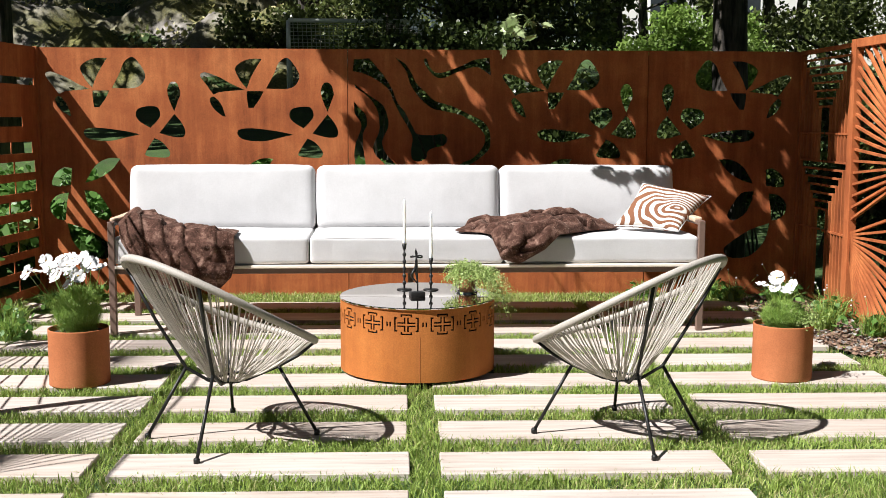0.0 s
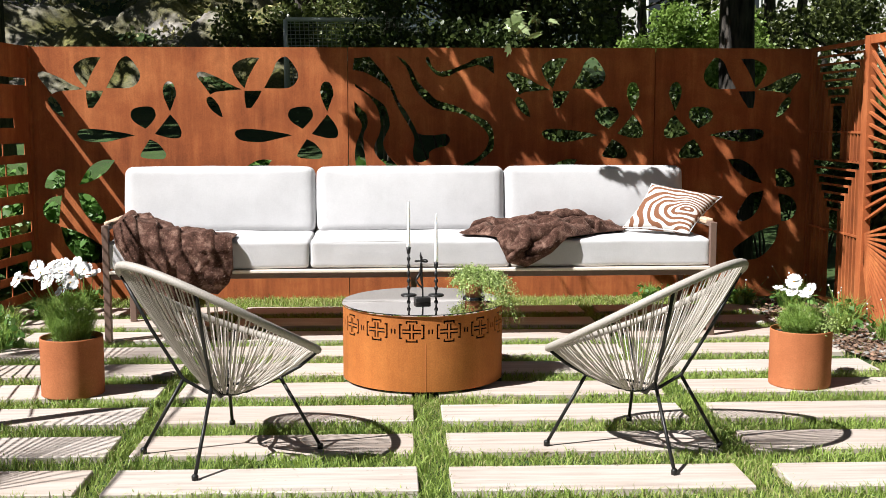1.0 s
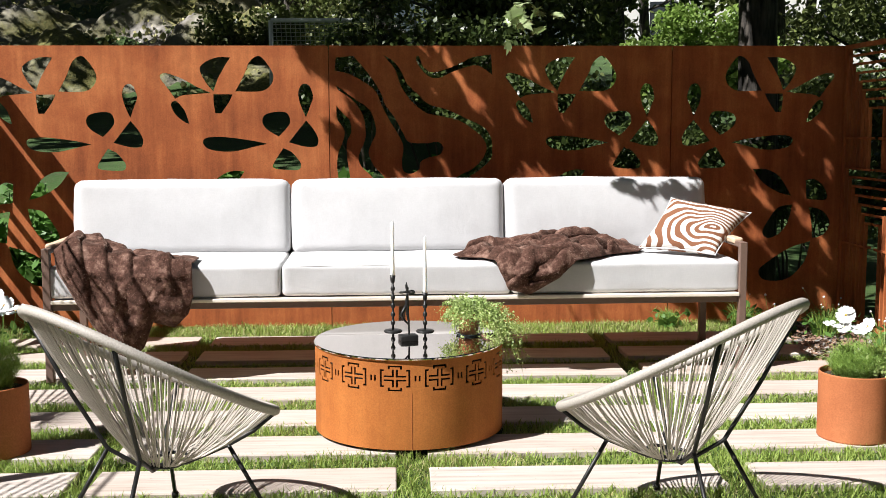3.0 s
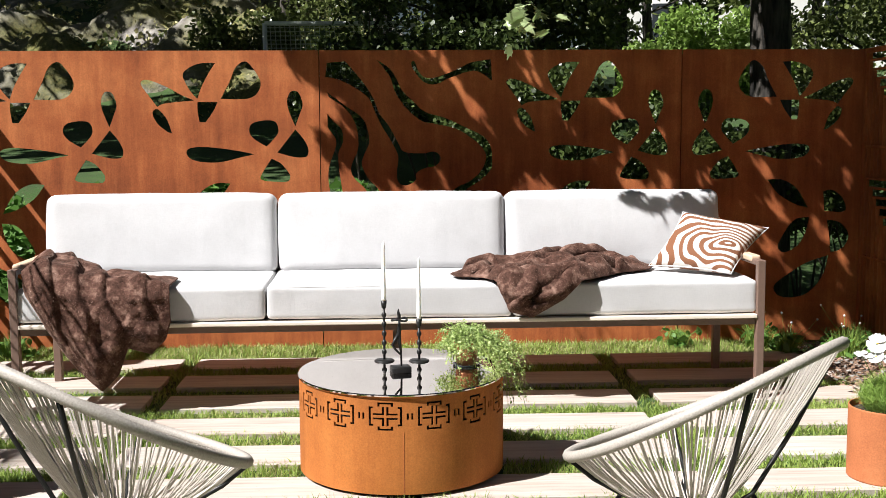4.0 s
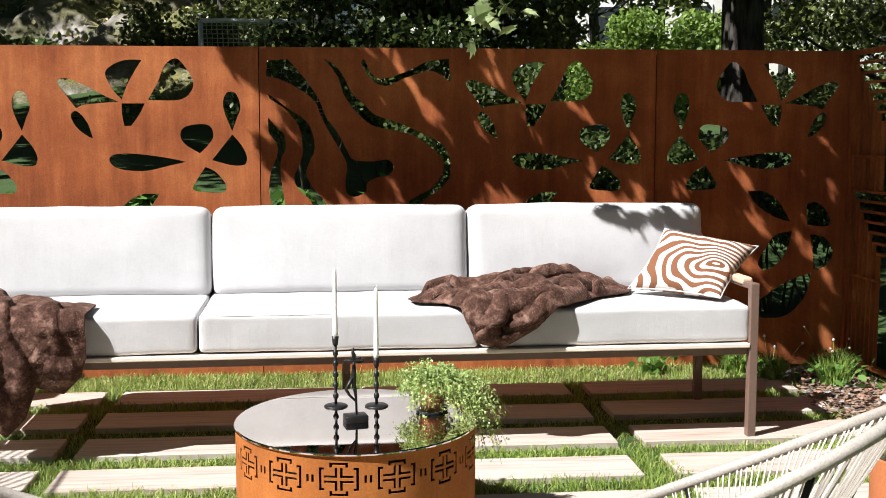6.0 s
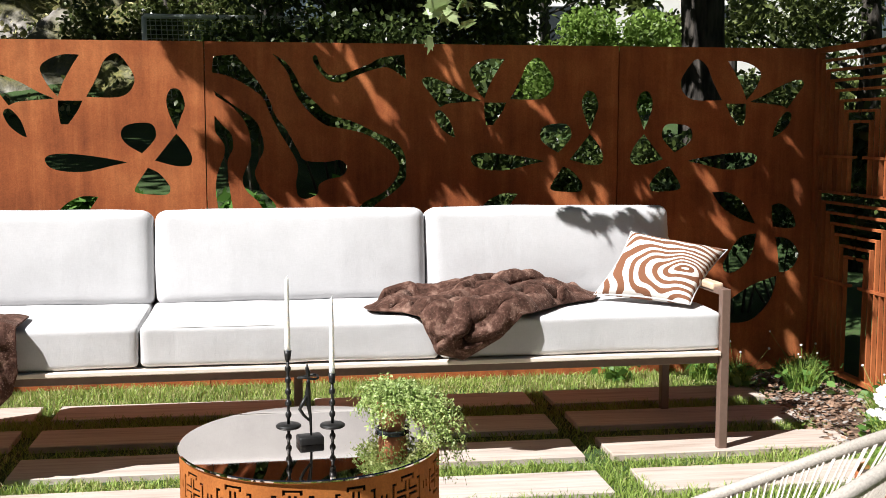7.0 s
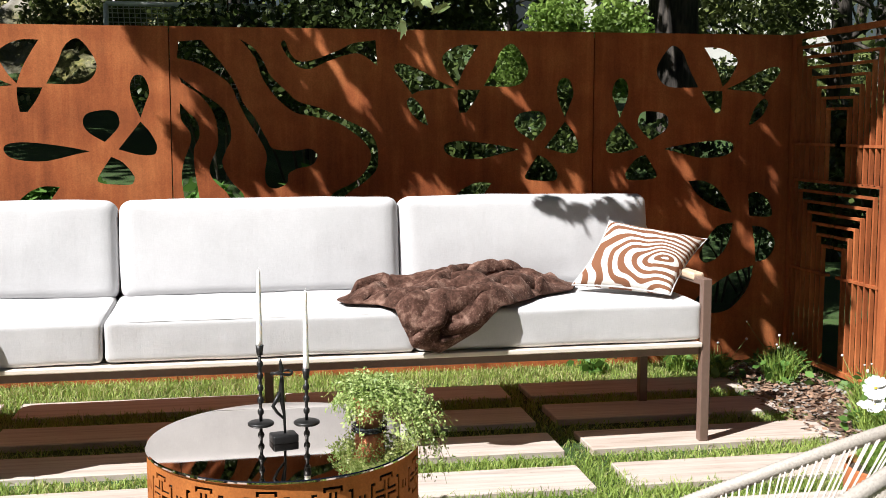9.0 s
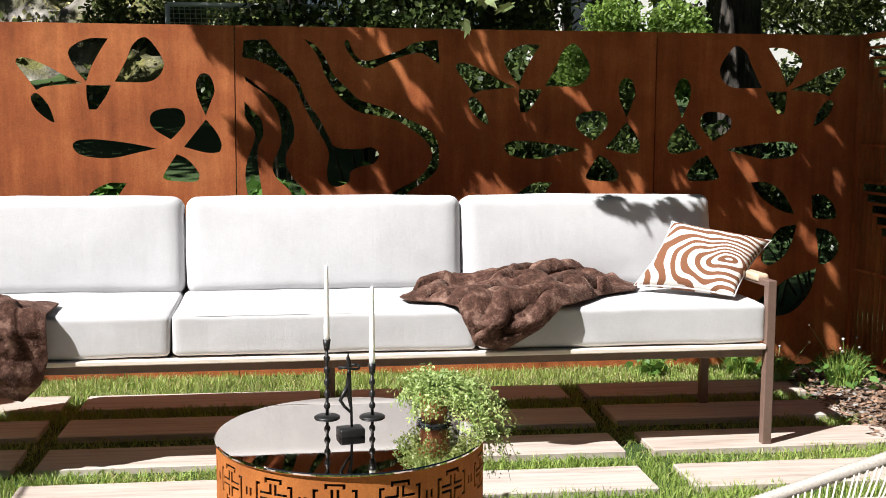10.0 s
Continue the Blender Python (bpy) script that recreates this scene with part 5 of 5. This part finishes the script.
def goal():
    """A small white football goal on the lawn."""
    t = thing("football_goal", pose(-1.42, 15.6, height_at(-1.42, 15.6)), "white tubular football goal with a net, on the lawn", "goal")
    w, hh, d = 1.9, 1.22, 0.6
    for x in (0, w):
        part("upright", tube(bmesh.new(), [(x, 0, -0.1), (x, 0, hh)], 0.03, 10), GALV, t, "", True)
        part("stay", tube(bmesh.new(), [(x, 0, hh), (x, d, 0)], 0.02, 8), GALV, t, "", True)
    part("crossbar", tube(bmesh.new(), [(0, 0, hh), (w, 0, hh)], 0.03, 10), GALV, t, "", True)
    bm = bmesh.new()
    for k in range(31):
        tube(bm, [(w * k / 30, 0, hh), (w * k / 30, d, 0.02)], 0.006, 3)
    for k in range(1, 24):
        tube(bm, [(0, d * k / 24, hh - (hh - 0.02) * k / 24), (w, d * k / 24, hh - (hh - 0.02) * k / 24)], 0.006, 3)
    part("net", bm, GALV, t)


goal()


def house():
    t = thing("house", pose(13.5, 38, height_at(13.5, 38) - 0.1, 0, 0, -12), "white rendered house with dark windows, far behind the trees", "house")
    part("wall", box(bmesh.new(), (-6, 0, 0), (6, 8, 6.0)), WHITE_WALL, t)
    bm = bmesh.new()
    vs = [bm.verts.new(p) for p in ((-6.4, -0.5, 6), (6.4, -0.5, 6), (6.4, 8.5, 6), (-6.4, 8.5, 6), (-6.4, 4, 9), (6.4, 4, 9))]
    for f in ((0, 1, 5, 4), (2, 3, 4, 5), (0, 4, 3), (1, 2, 5), (3, 2, 1, 0)):
        bm.faces.new([vs[i] for i in f])
    part("roof", bm, ROOF, t)
    for x in (-4.2, -1.4, 1.4, 4.2):
        for z in (1.0, 3.8):
            w = part("window", box(bmesh.new(), (x - 0.55, -0.06, z), (x + 0.55, -0.005, z + 1.4), 0.02), GALV, t)
            part("pane", box(bmesh.new(), (x - 0.46, -0.075, z + 0.09), (x + 0.46, -0.062, z + 1.31)), PANE, w)


house()


def bed_plants():
    """Low plants in the mulched corner bed."""
    bed = bmesh.new()
    n = 26
    ring = [bed.verts.new((3.05 + (0.27 + 0.10 * noise.noise((k, 0, 3))) * math.cos(2 * math.pi * k / n), 7.05 + (1.15 + 0.15 * noise.noise((k, 4, 0))) * math.sin(2 * math.pi * k / n), -0.012)) for k in range(n)]
    c = bed.verts.new((3.05, 7.05, 0.012))
    for k in range(n):
        bed.faces.new((ring[k], ring[(k + 1) % n], c))
    tagged(part("mulch_bed", bed, BARK_CHIPS, None, "dark bark mulch in the corner bed", True), "", "ground", "", "structure")
    rng = np.random.default_rng(77)
    q, a = np.sqrt(rng.random(2600)), rng.uniform(0, 2 * np.pi, 2600)
    chips = np.stack([3.05 + 0.34 * q * np.cos(a), 7.05 + 1.2 * q * np.sin(a), 0.004 + 0.016 * (1 - q)], 1)
    for name, some, material, label in (("bark_chips", chips[:1900], CHIP, "brown bark chips strewn over the corner bed"), ("pale_chips", chips[1900:], BIRCH, "pale wood chips and pebbles in the corner bed")):
        ob = leaf_mesh(name, some, SIMPLE, (0.014, 0.042), material, None, label, seed=3, tilt=0.35)
        tagged(ob, "", "mulch", "", "stuff")
    for k, (x, y, s) in enumerate(((3.05, 7.75, 0.22), (3.2, 7.1, 0.24), (2.75, 7.95, 0.18), (3.0, 6.75, 0.22), (3.25, 6.5, 0.2), (2.62, 8.15, 0.2), (2.1, 8.2, 0.16), (3.2, 8.05, 0.2),
                                       (-2.35, 7.6, 0.2), (-2.45, 7.0, 0.22), (-2.3, 6.5, 0.2), (-2.5, 6.1, 0.22), (-2.2, 8.1, 0.18))):
        t = thing("border_plant", pose(x, y, -0.02), "tufted green border plant with a few pale flowers", "plant", "border plants")
        m = 260
        a, q = rng.uniform(0, 2 * np.pi, m), np.sqrt(rng.random(m)) * s * 0.35
        ob = part("tuft", blades(rng, np.stack([q * np.cos(a), q * np.sin(a)], 1), np.zeros(m), (s * 0.5, s * 1.1), 0.007, 0.9), GRASS if k % 2 else FEATHER, t)
        tagged(ob, "", "", "", "stuff")
        ob = leaf_mesh("leaves", np.stack([rng.normal(0, s * 0.35, 60), rng.normal(0, s * 0.35, 60), rng.uniform(0.02, s * 0.7, 60)], 1), SIMPLE, (0.03, 0.07), BIG_LEAF, t, seed=k)
        tagged(ob, "", "", "", "stuff")
        if x > 2.6:
            for j in range(3):
                top = (rng.normal(0, 0.10), rng.normal(0, 0.10), s * rng.uniform(0.9, 1.4))
                part("stem", tube(bmesh.new(), [(0, 0, 0), top], 0.0015, 3), FEATHER, t)
                bm = bmesh.new()
                bmesh.ops.create_icosphere(bm, subdivisions=1, radius=rng.uniform(0.005, 0.009), matrix=Matrix.Translation(top))
                part("flower", bm, PETAL, t, "small pale blossom")


bed_plants()

# ---------------------------------------------------------------- paving and grass, piece by piece
ROW_BACK = [3.05 + 0.49 * k for k in range(11)]
COLUMNS = ((-3.42, -2.27), (-2.255, -1.08), (-0.985, 0.205), (0.338, 1.50), (1.625, 2.815))
SLAB_D = 0.292


def slab_mesh(w):
    bm = box(bmesh.new(), (-w / 2, -SLAB_D / 2, -0.05), (w / 2, SLAB_D / 2, 0.0), 0.004, 1)
    me = bpy.data.meshes.new("paving_slab")
    bm.to_mesh(me)
    bm.free()
    me.materials.append(SLAB)
    return me


paving = thing("pavement", Matrix(), "rows of pale timber-look paving slabs with grass between", "paving", "", "structure")
shared = [slab_mesh(b - a) for a, b in COLUMNS]
slab_places = []
rs = random.Random(6)
for k, yb in enumerate(ROW_BACK):
    for c, (a, b) in enumerate(COLUMNS):
        if c == 4 and yb < 3.6:
            continue
        dx, dy = rs.uniform(-0.015, 0.015), rs.uniform(-0.008, 0.008)
        if c == 4:
            dx += (-0.10 if yb > 7 else 0.06) + rs.uniform(-0.06, 0.10) * 0.5
        ob = new("paving_slab", shared[c])
        ob.parent = paving
        ob.matrix_basis = pose((a + b) / 2 + dx * (0.4 if c < 4 else 0.2), yb - SLAB_D / 2 + dy, rs.uniform(-0.003, 0.002), 0, 0, rs.uniform(-0.25, 0.25))
        slab_places.append(((a + b) / 2 + dx * 0.4, yb - SLAB_D / 2 + dy, (b - a) / 2))


def lawn():
    rng = np.random.default_rng(12)
    n = 460000
    xy = np.stack([rng.uniform(-3.4, 3.5, n), rng.uniform(2.3, 8.6, n)], 1)
    free = np.ones(n, bool)
    for x, y, hw in slab_places:
        ragged = 0.006 + 0.012 * np.maximum(0, np.sin(xy[:, 0] * 31.0 + 3 * np.sin(xy[:, 0] * 7.0 + y * 5)))
        inside = (np.abs(xy[:, 0] - x) < hw - 0.004) & (np.abs(xy[:, 1] - y) < SLAB_D / 2 - ragged)
        free &= ~inside
    free &= np.hypot(xy[:, 0] - TABLE_X, xy[:, 1] - TABLE_Y) > TABLE_R
    free &= ~((np.abs(xy[:, 0] - 3.08) < 0.22) & (np.abs(xy[:, 1] - 7.45) < 0.45))
    free &= ~((xy[:, 0] > 2.74 + 0.05 * np.sin(xy[:, 1] * 9)) & (xy[:, 1] > 5.9) & (rng.random(n) > 0.16 + 0.16 * np.sin(xy[:, 0] * 19) * np.sin(xy[:, 1] * 15)))
    xy = xy[free]
    tuft = np.sin(xy[:, 0] * 23.0 + 2.1 * np.sin(xy[:, 1] * 17.0)) * np.sin(xy[:, 1] * 29.0 + 1.7 * np.sin(xy[:, 0] * 13.0))
    tall = 0.72 + 0.22 * np.sin(xy[:, 0] * 5.1 + 1.3 * np.sin(xy[:, 1] * 3.7)) * np.sin(xy[:, 1] * 6.3 + xy[:, 0]) + 0.30 * tuft
    under = (xy[:, 1] > 6.62) & (xy[:, 1] < 7.42) & (xy[:, 0] > -1.7) & (xy[:, 0] < 2.3)      # starved under the sofa
    tall = np.where(under, tall * 0.4 - 0.25, tall) + np.where(xy[:, 1] > 8.1, 0.5, 0.0)
    keep = rng.random(len(xy)) < np.where(under, 0.35, 0.35 + 0.65 * np.clip(tall, 0, 1))
    xy, tall = xy[keep], tall[keep]
    straw = np.where(xy[:, 1] > 7.9, 0.40, 0.17 + 0.12 * np.sin(xy[:, 0] * 2.2 + xy[:, 1] * 1.3))
    for name, pick, mat, hgt in (("grass", rng.random(len(xy)) > straw, GRASS, (0.020, 0.056)), ("pale_grass", None, DRY_GRASS, (0.018, 0.050))):
        if pick is None:
            pick = ~last
        last = pick
        v, f = blades(rng, xy[pick], np.full(pick.sum(), -0.03), hgt, 0.0052, 1.2)
        z = v[:, 2].reshape(-1, 5)
        z[:] = -0.03 + (z + 0.03) * (0.7 + 0.5 * tall[pick])[:, None]
        ob = part(name, (v, f), mat, None, "short green grass growing between the paving slabs" if name == "grass" else "pale dry blades among the grass")
        tagged(ob, "", "grass", "", "stuff")


lawn()
